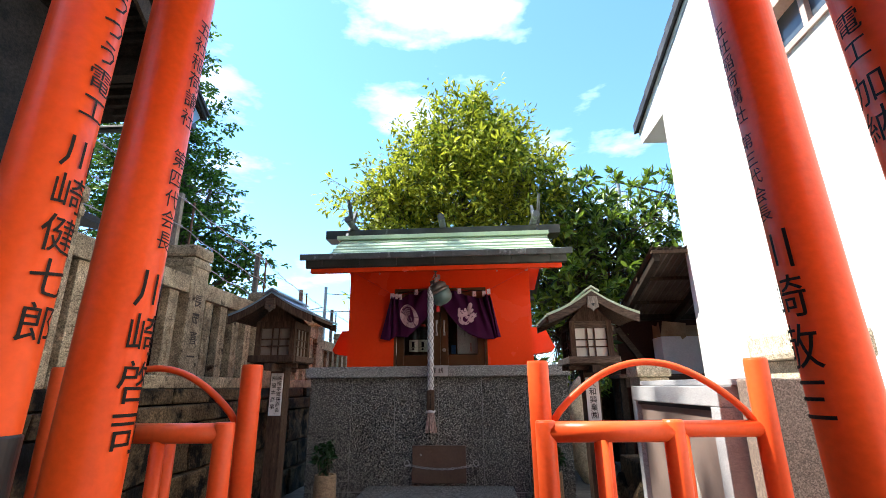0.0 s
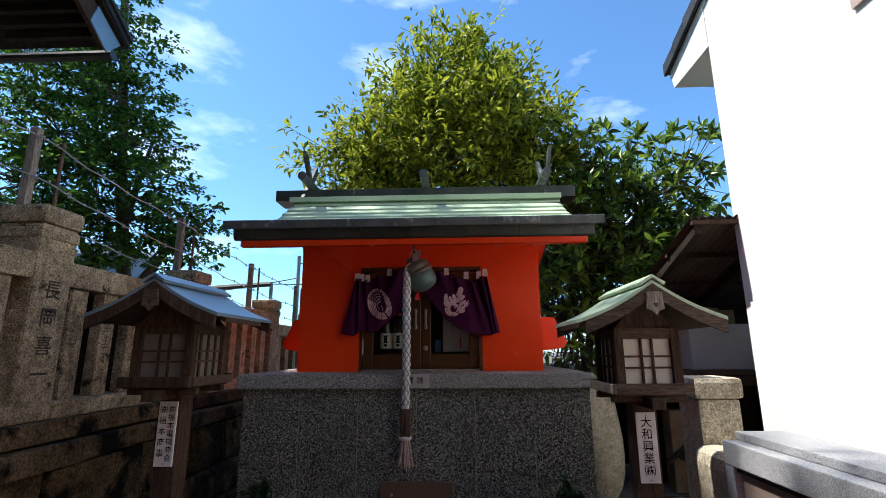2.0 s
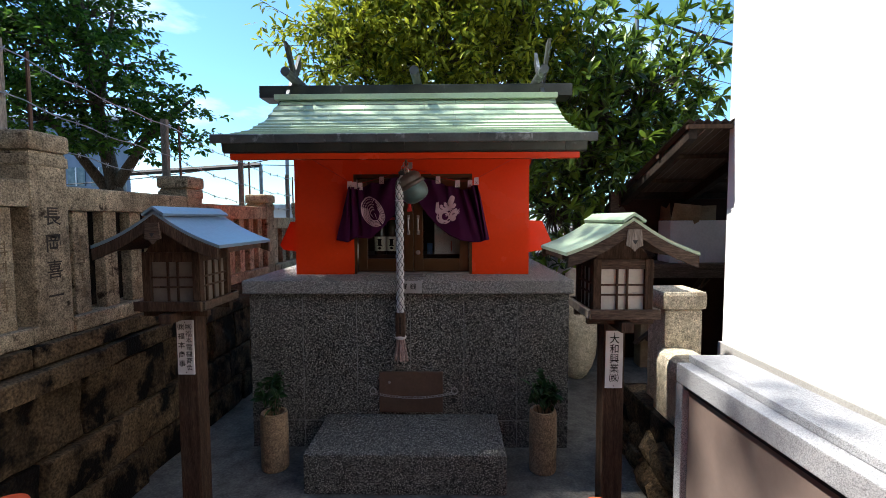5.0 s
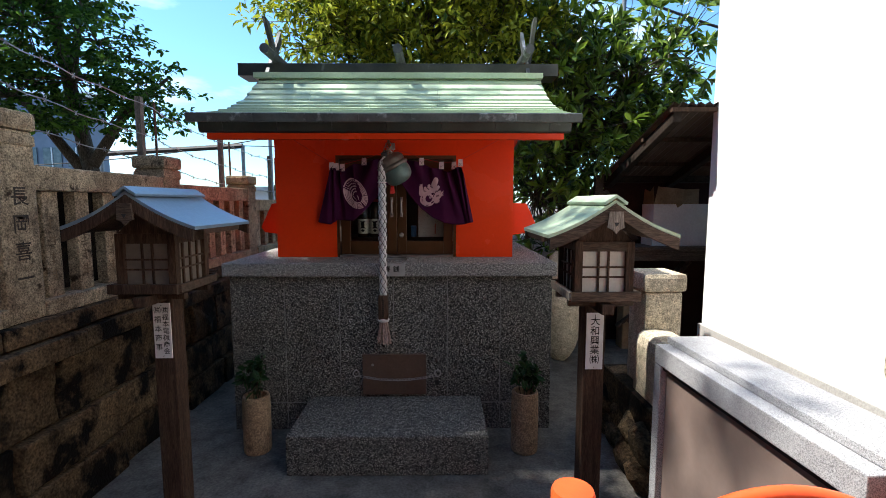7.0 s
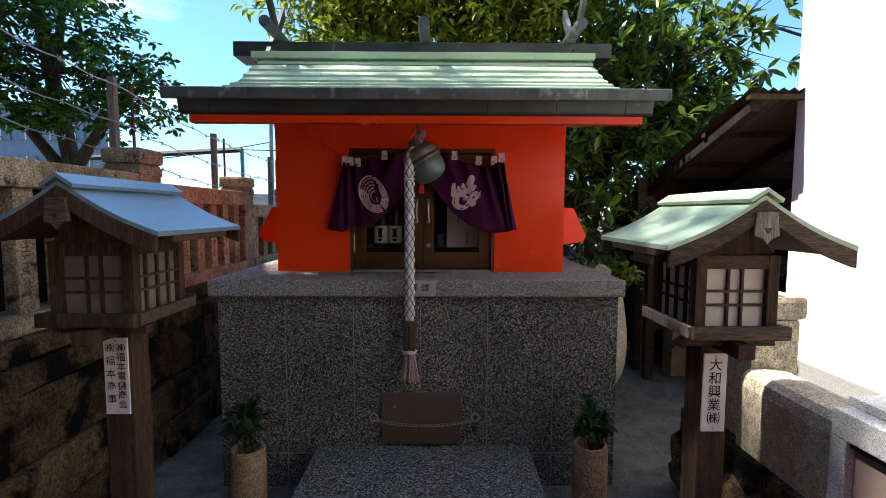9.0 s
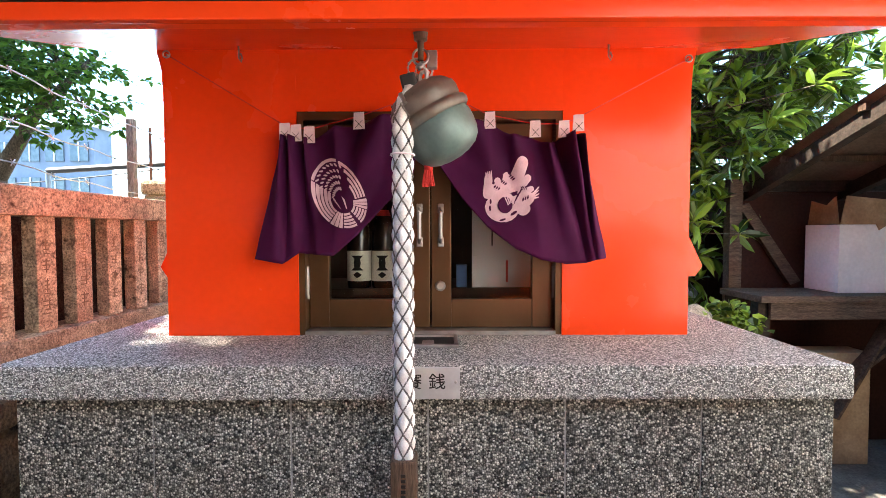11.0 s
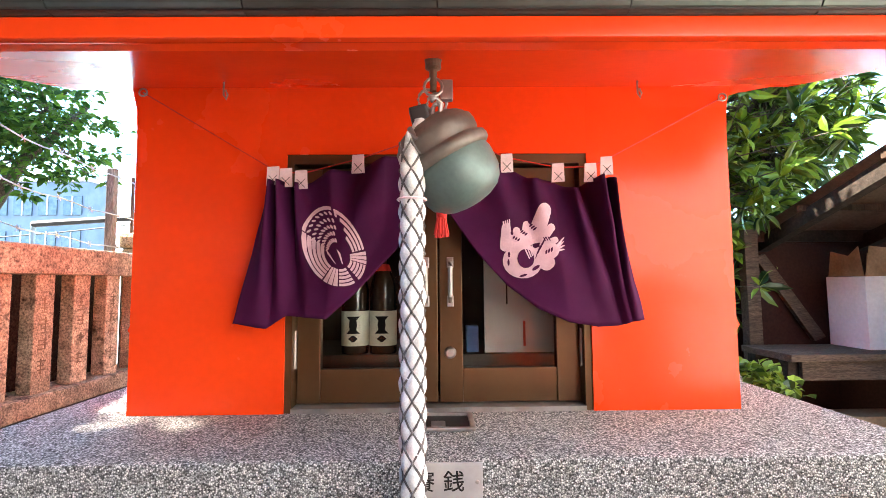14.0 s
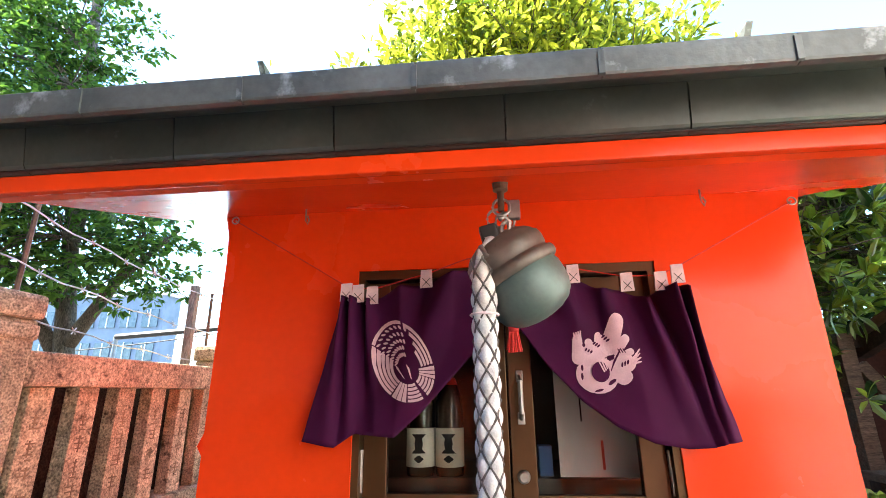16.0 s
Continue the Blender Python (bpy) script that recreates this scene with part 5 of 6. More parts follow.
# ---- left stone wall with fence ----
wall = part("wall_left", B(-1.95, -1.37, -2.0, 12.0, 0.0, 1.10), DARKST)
tagged(wall, "old stained stone retaining wall under the fence", "wall", kind="structure")
rr = random.Random(21)
COURSES = ((0.0, 0.25, -1.25, 0.75), (0.262, 0.52, -1.27, 0.62), (0.532, 0.86, -1.285, 0.55), (0.872, 0.985, -1.25, 1.0), (0.997, 1.098, -1.30, 1.2))
for z0, z1, xf, L in COURSES:
    y = -2.0 + rr.uniform(-0.4, 0)
    while y < 11.5:
        w = L * rr.uniform(0.55, 1.4)
        j = rr.uniform(-0.022, 0.02)
        bm = B(-1.40, xf + j, y + 0.006, y + w - 0.006, z0, z1, 0.012)
        bmesh.ops.subdivide_edges(bm, edges=[e for e in bm.edges if e.calc_length() > 0.15], cuts=5, use_grid_fill=True)
        for v in bm.verts:
            if v.co.x > -1.36:
                v.co.x += 0.022 * noise.noise(v.co * 4.0) + 0.012 * noise.noise(v.co * 13.0)
                v.co.z += 0.006 * noise.noise(v.co * 6.0 + Vector((9, 0, 0)))
        part("wall_stone", bm, WALLST, wall)
        y += w

fence = thing("stone_fence", "weathered granite post-and-slat fence on the retaining wall", "fence")
POSTS = (-0.05, 1.28, 2.62, 3.93, 5.34, 6.95, 8.5, 10.0)
TOPS = (2.22, 2.21, 2.20, 2.19, 2.085, 2.02, 1.98, 1.94)
for i, (y, z) in enumerate(zip(POSTS, TOPS)):
    c = bmesh.new()
    box(c, -1.585, -1.355, y - 0.115, y + 0.115, 1.10, z - 0.10, 0.015)
    p = part("post", c, FENCE, fence)
    part("post_neck", B(-1.592, -1.348, y - 0.122, y + 0.122, z - 0.178, z - 0.118, 0.012), FENCE, p)
    part("post_cap", B(-1.60, -1.34, y - 0.13, y + 0.13, z - 0.10, z, 0.025), FENCE, p)
for i in range(len(POSTS) - 1):
    a, c = POSTS[i] + 0.115, POSTS[i + 1] - 0.115
    zt = min(TOPS[i], TOPS[i + 1] + 0.05) - 0.265
    if i == 3:
        zt = 1.92
    if i == 4:
        zt = 1.872
    part("top_rail", B(-1.55, -1.36, a, c, zt - 0.135, zt, 0.012), FENCE, fence)
    part("bottom_rail", B(-1.56, -1.345, a, c, 1.10, 1.19, 0.012), FENCE, fence)
    # recessed slab, coloured near-black to carry the shade of the gaps
    part("backing_slab", B(-1.64, -1.60, a - 0.02, c + 0.02, 1.10, zt - 0.06, 0.008), DARKST, fence, "stone slab behind the slats, gap shade put into its near-black colour")
    n = max(3, round((c - a) / 0.25))
    for k in range(n):
        y = a + (c - a) * (k + 0.5) / n
        part("slat", B(-1.458, -1.388, y - 0.055, y + 0.055, 1.19, zt - 0.135, 0.006), FENCE, fence)
# carved name as flat dark signs: the shade in the grooves is painted
for word, y, zs in (("長岡喜一", 3.93, (1.77, 0.125)),):
    writing("carving", word, 0.105, lambda u, v, y=y: (-1.352, y + 0.0 + u, 1.80 + v), mat("carved shadow stone", (.03, .022, .015), (.06, .045, .03), 0.9), fence, 1.35, bold=0.001)
# darker tone for the slat strokes, painting the shade of shallow grooves
FAINT = mat("faint groove shade stone", (0.12, 0.08, 0.042), (0.22, 0.15, 0.078), 0.9)
for i in range(2, 6):
    a, c = POSTS[i] + 0.115, POSTS[i + 1] - 0.115
    n = max(3, round((c - a) / 0.25))
    for k in range(n):
        y = a + (c - a) * (k + 0.5) / n
        bm = bmesh.new()
        for q in range(4):
            z0 = 1.62 - 0.095 * q
            for s in range(rr.randint(2, 4)):
                z, w = z0 - 0.02 * s, rr.uniform(0.012, 0.03)
                box(bm, -1.3885, -1.3865, y - w, y + w * rr.uniform(.4, 1), z - 0.003, z + 0.003)
            x = rr.uniform(-0.012, 0.012)
            box(bm, -1.3885, -1.3863, y + x - 0.003, y + x + 0.003, z0 - rr.uniform(0.035, 0.06), z0 + 0.012)
        tagged(part("carving", bm, FAINT, fence, "weathered carved characters, groove shade put into their colour"), kind="stuff")

# barbed wire on posts behind the fence
for i, (x, y, z) in enumerate(((-1.69, 4.02, 2.72), (-1.60, 5.36, 2.56), (-1.60, 6.75, 2.42), (-1.62, 8.3, 2.38), (-1.66, 2.6, 2.75))):
    st = part("wire_stake", B(x - 0.024, x + 0.024, y - 0.022, y + 0.022, 1.09, z, 0.005), WOODG)
    tagged(st, "grey weathered wooden stake carrying barbed wire", "stake", "wire stakes")
    st2 = part("iron_rod", T([(x + 0.03, y + 0.16, 1.09), (x + 0.02, y + 0.17, z - 0.02)], 0.011, 6), RUST)
    tagged(st2, "thin rusty iron rod behind the stone fence", "rod", "iron rods")
stk = [(-1.66, 2.6, 2.75), (-1.69, 4.02, 2.72), (-1.60, 5.36, 2.56), (-1.60, 6.75, 2.42), (-1.62, 8.3, 2.38), (-1.62, 10.0, 2.36)]
for k, dz in enumerate((-0.06, -0.30, -0.50)):
    pts = []
    for (a, c) in zip(stk, stk[1:]):
        for i in range(12):
            u = i / 12
            pts.append(Vector(a).lerp(Vector(c), u) + Vector((0.045, 0, dz - 0.10 * u * (1 - u) + 0.008 * math.sin(i * 1.7))))
    w = part("barbed_wire", T(pts, 0.004, 5), STEEL)
    tagged(w, "sagging barbed wire strand above the fence", "wire", "barbed wires")
    bm = bmesh.new()
    for i in range(0, len(pts), 2):
        tube(bm, [pts[i] + Vector((0.0, -.012, -.016)), pts[i] + Vector((0.0, .012, .016))], 0.003, 4)
        tube(bm, [pts[i] + Vector((0.0, .012, -.016)), pts[i] + Vector((0.0, -.012, .016))], 0.003, 4)
    tagged(part("barb", bm, STEEL, w), kind="stuff")

# ---- shrine hall roof, left ----
hall = thing("shrine_hall", "dark timber shrine hall with a deep tiled gable roof", "hall")
HY0, HZ0, HS, HR = 6.30, 5.05, 0.655, 2.6


def hz(y):
    return HZ0 + HS * (HY0 - y) if y >= HR else HZ0 + HS * (HY0 - HR) - HS * (HR - y)


HB = 2 * HR - HY0
part("hall_wall", B(-9.0, -4.3, HB + 1.0, HY0 - 1.0, 0.0, 5.6), WOODK, hall)
deck = [(HY0, HZ0 - 0.02), (HR, hz(HR) - 0.02), (HB, HZ0 - 0.02), (HB, HZ0 - 0.10), (HR, hz(HR) - 0.10), (HY0, HZ0 - 0.10)]
part("roof_deck", prism(deck, "x", -9.6, -3.12), WOODK, hall)
for a, c in ((HY0, HR), (HB, HR)):
    for k in range(22):
        x0 = -3.12 - 0.30 * (k + 1)
        part("roof_tile_course", prism([(a, HZ0 - 0.018), (c, hz(HR) - 0.018), (c, hz(HR) + 0.035), (a, HZ0 + 0.035)], "x", x0 + 0.012, x0 + 0.288), SHINGLEK, hall)
d = (Vector((0, HR, hz(HR))) - Vector((0, HY0, HZ0))).normalized()
for k, (off, th, xx) in enumerate(((0.0, 0.05, -3.06), (-0.055, 0.06, -3.09))):
    part("verge", prism([(HY0 + 0.05, HZ0 + 0.01 + off), (HR, hz(HR) + 0.04 + off), (HR, hz(HR) + 0.04 + off - th), (HY0 + 0.05, HZ0 + 0.01 + off - th)], "x", xx - 0.14, xx), SHINGLEK, hall)
part("bargeboard", prism([(HY0 - 0.05, HZ0 - 0.12), (HR, hz(HR) - 0.08), (HR, hz(HR) - 0.34), (HY0 - 0.22, HZ0 - 0.30)], "x", -3.22, -3.17), WOODD, hall)
part("copper_cap", prism([(HY0 - 0.02, HZ0 - 0.11), (HY0 - 0.40, HZ0 + 0.11), (HY0 - 0.47, HZ0 - 0.12), (HY0 - 0.20, HZ0 - 0.32)], "x", -3.168, -3.150), COPPERBLUE, hall, "blue copper cap on the bargeboard end")
part("copper_cap", prism([(4.35, hz(4.35) - 0.14), (4.12, hz(4.12) - 0.13), (4.05, hz(4.05) - 0.36), (4.30, hz(4.3) - 0.40)], "x", -3.168, -3.150), COPPERBLUE, hall, "blue copper ornament on the bargeboard")
for k in range(30):
    y = HY0 - 0.15 - k * 0.12
    part("rafter", B(-4.4, -3.24, y - 0.03, y + 0.03, hz(y) - 0.19, hz(y) - 0.105), WOODK, hall)
for k in range(2):
    y = HY0 - 0.75 - k * 1.3
    part("purlin", B(-4.6, -3.22, y - 0.08, y + 0.08, hz(y) - 0.42, hz(y) - 0.195), WOODK, hall)
part("gutter", T([(-9.0, HY0 + 0.08, HZ0 - 0.16), (-3.3, HY0 + 0.08, HZ0 - 0.16)], 0.06, 10), DARKMETAL, hall)
lean = thing("lean_to_roof", "low dark tiled roof behind the stone fence", "roof")
for k in range(10):
    part("roof_tile_course", prism([(-1.9 - 0.22 * k, 2.25 + 0.05 * k), (-2.13 - 0.22 * k, 2.30 + 0.05 * k), (-2.13 - 0.22 * k, 2.35 + 0.05 * k), (-1.9 - 0.22 * k, 2.30 + 0.05 * k)], "y", 1.0, 3.7), SHINGLEK, lean)
part("lean_to_wall", B(-4.2, -2.6, 1.2, 3.5, 1.1, 2.34), WOODK, lean)

# ---- white stucco house, right ----
house = thing("white_house", "white stucco house with a tiled gable roof", "house")
HX0, HYC, ZE, SL = 3.20, 5.67, 4.30, 0.36
WYa, WYb, WZa, WZb = 3.0, 4.15, 3.45, 3.93
YR = 1.2


def gz(y):
    return 4.42 + SL * (6.44 - y) if y > YR else 4.42 + SL * (6.44 - YR) - SL * (YR - y)


part("wall", prism([(WYb, 0.62), (HYC, 0.62), (HYC, gz(HYC)), (WYb, gz(WYb))], "x", HX0, HX0 + 0.2), STUCCO, house)
part("wall", prism([(-3.2, 0.62), (WYa, 0.62), (WYa, gz(WYa)), (YR, gz(YR)), (-3.2, gz(-3.2))], "x", HX0, HX0 + 0.2), STUCCO, house)
part("wall", prism([(WYa, 0.62), (WYb, 0.62), (WYb, WZa), (WYa, WZa)], "x", HX0, HX0 + 0.2), STUCCO, house)
part("wall", prism([(WYa, WZb), (WYb, WZb), (WYb, gz(WYb)), (WYa, gz(WYa))], "x", HX0, HX0 + 0.2), STUCCO, house)
part("back_wall", B(HX0 + 0.2, 9.0, HYC - 0.2, HYC, 0.0, ZE), STUCCO, house)
part("far_wall", B(8.8, 9.0, -3.2, HYC - 0.2, 0.0, ZE), STUCCO, house)
part("front_wall", B(HX0 + 0.2, 8.8, -3.2, -3.0, 0.0, ZE), STUCCO, house)
part("skirting", B(HX0 - 0.03, HX0 + 0.2, -3.2, HYC + 0.02, 0.0, 0.62, 0.006), SKIRT, house, "pale cement skirting")
ov = 6.46
deck = [(ov, gz(ov) + 0.02), (YR, gz(YR) + 0.02), (-4.0, gz(-4.0) + 0.02), (-4.0, gz(-4.0) + 0.10), (YR, gz(YR) + 0.10), (ov, gz(ov) + 0.10)]
part("roof_deck", prism(deck, "x", HX0 - 0.004, 9.3), STUCCO, house)
part("roof_tiles", prism([(ov + 0.05, gz(ov) + 0.10), (YR, gz(YR) + 0.105), (-4.05, gz(-4.0) + 0.10), (-4.05, gz(-4.0) + 0.18), (YR, gz(YR) + 0.19), (ov + 0.05, gz(ov) + 0.18)], "x", HX0 - 0.03, 9.35), SHINGLEK, house)
k = 0
y = ov + 0.03
while y > YR:
    part("verge_tile", prism([(y, gz(y) + 0.085), (y - 0.26, gz(y - 0.26) + 0.085), (y - 0.26, gz(y - 0.26) + 0.205), (y, gz(y) + 0.225)], "x", HX0 - 0.06, HX0 - 0.031), SHINGLEK, house)
    y -= 0.265
part("boxed_eave", prism([(HYC + 0.003, 4.29), (ov - 0.06, 4.29), (ov - 0.02, gz(ov) + 0.018), (HYC + 0.003, gz(HYC) + 0.018)], "x", HX0 - 0.003, 9.0), STUCCO, house)
win = part("window", B(HX0 - 0.02, HX0 + 0.15, WYa, WYb, WZa, WZa + 0.05), PINKF, house, "pinkish framed window with dark panes")
part("frame", B(HX0 - 0.02, HX0 + 0.15, WYa, WYb, WZb - 0.05, WZb), PINKF, win)
for yy in (WYa, WYb - 0.06):
    part("frame", B(HX0 - 0.02, HX0 + 0.15, yy, yy + 0.06, WZa + 0.05, WZb - 0.05), PINKF, win)
for yy in (3.36, 3.72):
    part("mullion", B(HX0 + 0.06, HX0 + 0.12, yy, yy + 0.05, WZa + 0.05, WZb - 0.05), PINKF, win)
part("pane", B(HX0 + 0.10, HX0 + 0.11, WYa + 0.06, WYb - 0.06, WZa + 0.05, WZb - 0.05), WINDK, win)

# ---- open shed behind, right ----
shed = thing("open_shed", "open dark timber shed with a rusty corrugated roof", "shed")
SX0, SX1, SY0, SY1 = 2.80, 4.6, 5.60, 8.3


def shed_z(y):
    return 2.57 - 0.32 * (y - SY0)


bm = bmesh.new()
n = 96
for side in (0, 1):
    for i in range(n + 1):
        x = SX0 + (SX1 - SX0) * i / n
        w = 0.012 * math.sin(i * math.pi / 2) - 0.010 * side
        bm.verts.new((x, SY0, shed_z(SY0) + w))
        bm.verts.new((x, SY1, shed_z(SY1) + w))
bm.verts.ensure_lookup_table()
for side in (0, 1):
    o = side * 2 * (n + 1)
    for i in range(n):
        bm.faces.new([bm.verts[o + q] for q in (2 * i, 2 * i + 1, 2 * i + 3, 2 * i + 2)])
part("corrugated_roof", bm, SHEET, shed)
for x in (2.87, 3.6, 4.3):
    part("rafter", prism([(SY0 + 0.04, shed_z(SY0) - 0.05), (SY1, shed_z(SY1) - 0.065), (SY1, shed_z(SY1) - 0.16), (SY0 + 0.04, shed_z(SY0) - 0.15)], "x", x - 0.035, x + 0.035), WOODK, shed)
for y in (5.63, 6.2, 6.8, 7.4, 8.0):
    part("batten", B(SX0 + 0.01, SX1 - 0.02, y - 0.025, y + 0.025, shed_z(y) - 0.06, shed_z(y) - 0.022), WOODD, shed)
for x, y in ((2.87, 8.2), (4.4, 8.2)):
    part("shed_post", B(x - 0.05, x + 0.05, y - 0.05, y + 0.05, 0, shed_z(y) - 0.10), WOODK, shed)
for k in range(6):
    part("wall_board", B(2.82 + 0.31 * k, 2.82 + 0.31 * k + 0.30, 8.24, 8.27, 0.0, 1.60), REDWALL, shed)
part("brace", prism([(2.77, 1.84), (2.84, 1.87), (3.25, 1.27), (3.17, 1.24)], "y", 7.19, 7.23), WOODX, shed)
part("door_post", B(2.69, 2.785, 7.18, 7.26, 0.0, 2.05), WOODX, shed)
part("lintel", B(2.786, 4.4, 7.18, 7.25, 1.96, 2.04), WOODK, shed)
# back, header and far side boards are added to keep daylight out of the shed
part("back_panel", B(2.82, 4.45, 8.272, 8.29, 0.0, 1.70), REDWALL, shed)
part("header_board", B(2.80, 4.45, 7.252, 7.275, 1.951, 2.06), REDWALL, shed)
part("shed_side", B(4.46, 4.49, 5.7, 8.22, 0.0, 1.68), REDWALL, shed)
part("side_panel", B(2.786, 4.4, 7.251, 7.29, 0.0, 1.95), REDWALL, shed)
table = thing("work_table", "grey weathered wooden table in the open shed", "table")
part("tabletop", B(2.62, 4.25, 6.70, 7.178, 1.175, 1.22, 0.006), WOODX, table)
part("apron", B(2.70, 4.2, 6.72, 6.75, 1.06, 1.174), WOODX, table)
for x in (2.68, 4.1):
    for y in (6.80, 7.10):
        part("leg", B(x - 0.04, x + 0.04, y - 0.04, y + 0.04, 0, 1.17), WOODK, table)
carton = thing("white_carton", "torn white carton standing on the shed table", "carton")
part("body", B(3.26, 3.95, 6.86, 7.17, 1.22, 1.70, 0.004), WHITEBOX, carton)
part("flap", prism([(3.262, 1.702), (3.51, 1.702), (3.53, 1.66), (3.58, 1.69), (3.60, 1.87), (3.30, 1.90), (3.28, 1.80)], "y", 6.852, 6.859), CARTON, carton, "torn brown carton flap")
part("flap", prism([(3.55, 1.702), (3.94, 1.702), (3.94, 1.88), (3.57, 1.87)], "y", 7.162, 7.168), CARTON, carton)
part("flap", prism([(6.87, 1.702), (7.15, 1.702), (7.12, 1.88), (6.98, 1.84), (6.90, 1.90)], "x", 3.262, 3.268), CARTON, carton)
crate = part("brown_crate", B(2.95, 3.5, 6.85, 7.05, 0.0, 0.80, 0.01), CARTON)
tagged(crate, "brown carton under the shed table", "carton")
for k in range(3):
    pl = part("loose_plank", B(-0.5, 0.5, -0.04, 0.04, -0.012, 0.012, 0.003), WOODD)
    pl.matrix_world = Matrix.Translation((3.25 + 0.09 * k, 6.80, 0.60 + 0.09 * k)) @ pose(0, 0, 0, 0, -38 - 6 * k, 8 * k)
    tagged(pl, "brown loose plank leaning under the shed table", "plank", "loose planks")

# low tiled roof behind the shrine, boulder with ivy
low = thing("low_tiled_wall", "low garden wall with pale curved roof tiles", "garden wall")
part("wall_body", B(1.7, 2.75, 7.8, 8.0, 0, 1.02), WALLST, low)
for r in range(3):
    for k in range(9):
        x = 1.72 + 0.115 * k + 0.05 * (r % 2)
        part("roof_tile", T([(x, 7.62 + 0.10 * r, 1.04 + 0.055 * r), (x, 7.75 + 0.10 * r, 1.11 + 0.055 * r)], 0.055, 10), TILEW, low)
bm = bmesh.new()
bmesh.ops.create_icosphere(bm, subdivisions=3, radius=1)
for v in bm.verts:
    v.co *= 1 + 0.2 * noise.noise(v.co * 1.3)
bmesh.ops.transform(bm, matrix=Matrix.Translation((2.12, 6.55, 0.58)) @ Matrix.Diagonal((0.24, 0.22, 0.60, 1)), verts=bm.verts)
stone = part("pale_boulder", bm, PILLAR, smooth=True)
tagged(stone, "pale boulder with ivy behind the platform", "boulder")
rs = np.random.RandomState(5)
pts = np.stack([2.26 + 0.06 * rs.randn(300), 6.48 + 0.10 * rs.randn(300), 1.11 + 0.04 * rs.randn(300)], 1)
ivy = leaves("ivy", pts, 0.065, LEAFR, None, 3, 0.4, 0.8)
tagged(ivy, "fresh green ivy leaves over the boulder", "ivy", kind="stuff")


# ---- trees ----
def tree(name, label, base, limbs, clumps, leaf, size, material, seed, group="", ratio=0.38, droop=0.3, spread=1.0, flat=1.0, whorl=False):
    """Trunk and limbs; clumps are (centre, radii, leaves) and hold twigs with leaves in sprays. flat: how level the sprays lie; whorl: leaves ring the twig tips."""
    ob = thing(name, label, "tree", group)
    for k, (pts, r, r2) in enumerate(limbs):
        part("trunk" if k == 0 else "limb", T(pts, r, 9, r2=r2), BARK, ob, smooth=True)
    r = np.random.RandomState(seed)
    allp, ways, twigs = [], [], bmesh.new()
    for c, rad, count in clumps:
        c, rad = np.array(c), np.array(rad)
        sprays = max(5, count // (20 if whorl else 24))
        for _ in range(sprays):
            d = r.normal(size=3)
            d /= np.linalg.norm(d)
            q = c + d * rad * (0.35 + 0.70 * r.rand() ** 0.6)
            out = (d * rad)
            out = out / (np.linalg.norm(out) + 1e-6) + np.array((0, 0, 0.35)) + 0.25 * r.normal(size=3)
            out[2] *= flat
            L = 0.22 + 0.30 * r.rand()
            k = max(6, count // sprays)
            if whorl:
                k = 10
                h = r.normal(size=(k, 3))
                h -= np.outer(h @ out, out) / (out @ out)
                h /= np.linalg.norm(h, axis=1)[:, None]
                allp.append(q + out * L + h * 0.01)
                ways.append(h * 1.0 + out * r.uniform(0.4, 1.0))
            else:
                u = r.rand(k) ** 0.8
                side = r.normal(size=(k, 3)) * np.array((1, 1, flat))
                allp.append(q + np.outer(u, out * L) + side * (0.028 + 0.03 * (1 - u))[:, None])
                ways.append(out * 0.6 + side * 0.8)
            if r.rand() < (0.7 if whorl else 0.35):
                tube(twigs, [Vector(c), Vector((c + q) / 2) + Vector((0, 0, 0.05)), Vector(q), Vector(q + out * L)], 0.012, 4, r2=0.003)
    tagged(part("twig", twigs, BARK, ob), kind="stuff")
    tagged(leaves("crown", np.concatenate(allp), size, material, ob, seed + 1, droop, ratio, spread, np.concatenate(ways)), kind="stuff")
    return ob


tree("yellow_green_tree", "dense yellow-green broadleaf tree behind the shrine", None,
     [([(0.6, 8.2, 0), (0.58, 8.2, 1.5), (0.6, 8.2, 3.0), (0.7, 8.1, 4.6)], 0.17, 0.06), ([(0.6, 8.2, 2.2), (0.0, 8.1, 3.2), (-0.7, 7.9, 4.0)], 0.08, 0.02), ([(0.6, 8.2, 2.3), (1.2, 8.0, 3.2), (1.8, 7.8, 3.8)], 0.08, 0.02), ([(0.65, 8.2, 3.6), (1.0, 8.0, 4.6), (1.2, 7.9, 5.3)], 0.06, 0.015)],
     [((0.75, 7.9, 5.35), (0.55, 0.5, 0.55), 2465), ((0.3, 7.9, 4.95), (0.6, 0.6, 0.5), 2900), ((1.25, 7.9, 4.9), (0.6, 0.6, 0.5), 2900), ((0.75, 7.8, 4.5), (0.9, 0.8, 0.6), 4640), ((-0.2, 7.8, 4.3), (0.6, 0.6, 0.45), 2755), ((1.7, 7.7, 4.25), (0.55, 0.6, 0.5), 2755),
      ((-0.75, 7.8, 4.1), (0.42, 0.45, 0.22), 1305), ((-0.3, 7.8, 3.75), (0.6, 0.6, 0.4), 2465), ((0.6, 7.7, 3.8), (0.9, 0.7, 0.5), 3770), ((1.6, 7.7, 3.7), (0.7, 0.6, 0.5), 2610), ((0.2, 7.9, 3.1), (0.9, 0.6, 0.5), 2175), ((1.3, 7.9, 3.1), (0.8, 0.6, 0.5), 2030), ((-0.45, 8.0, 2.55), (0.35, 0.4, 0.35), 1015), ((0.85, 7.75, 5.70), (0.22, 0.22, 0.22), 507)],
     1, 0.115, LEAFC, 10, ratio=0.34)
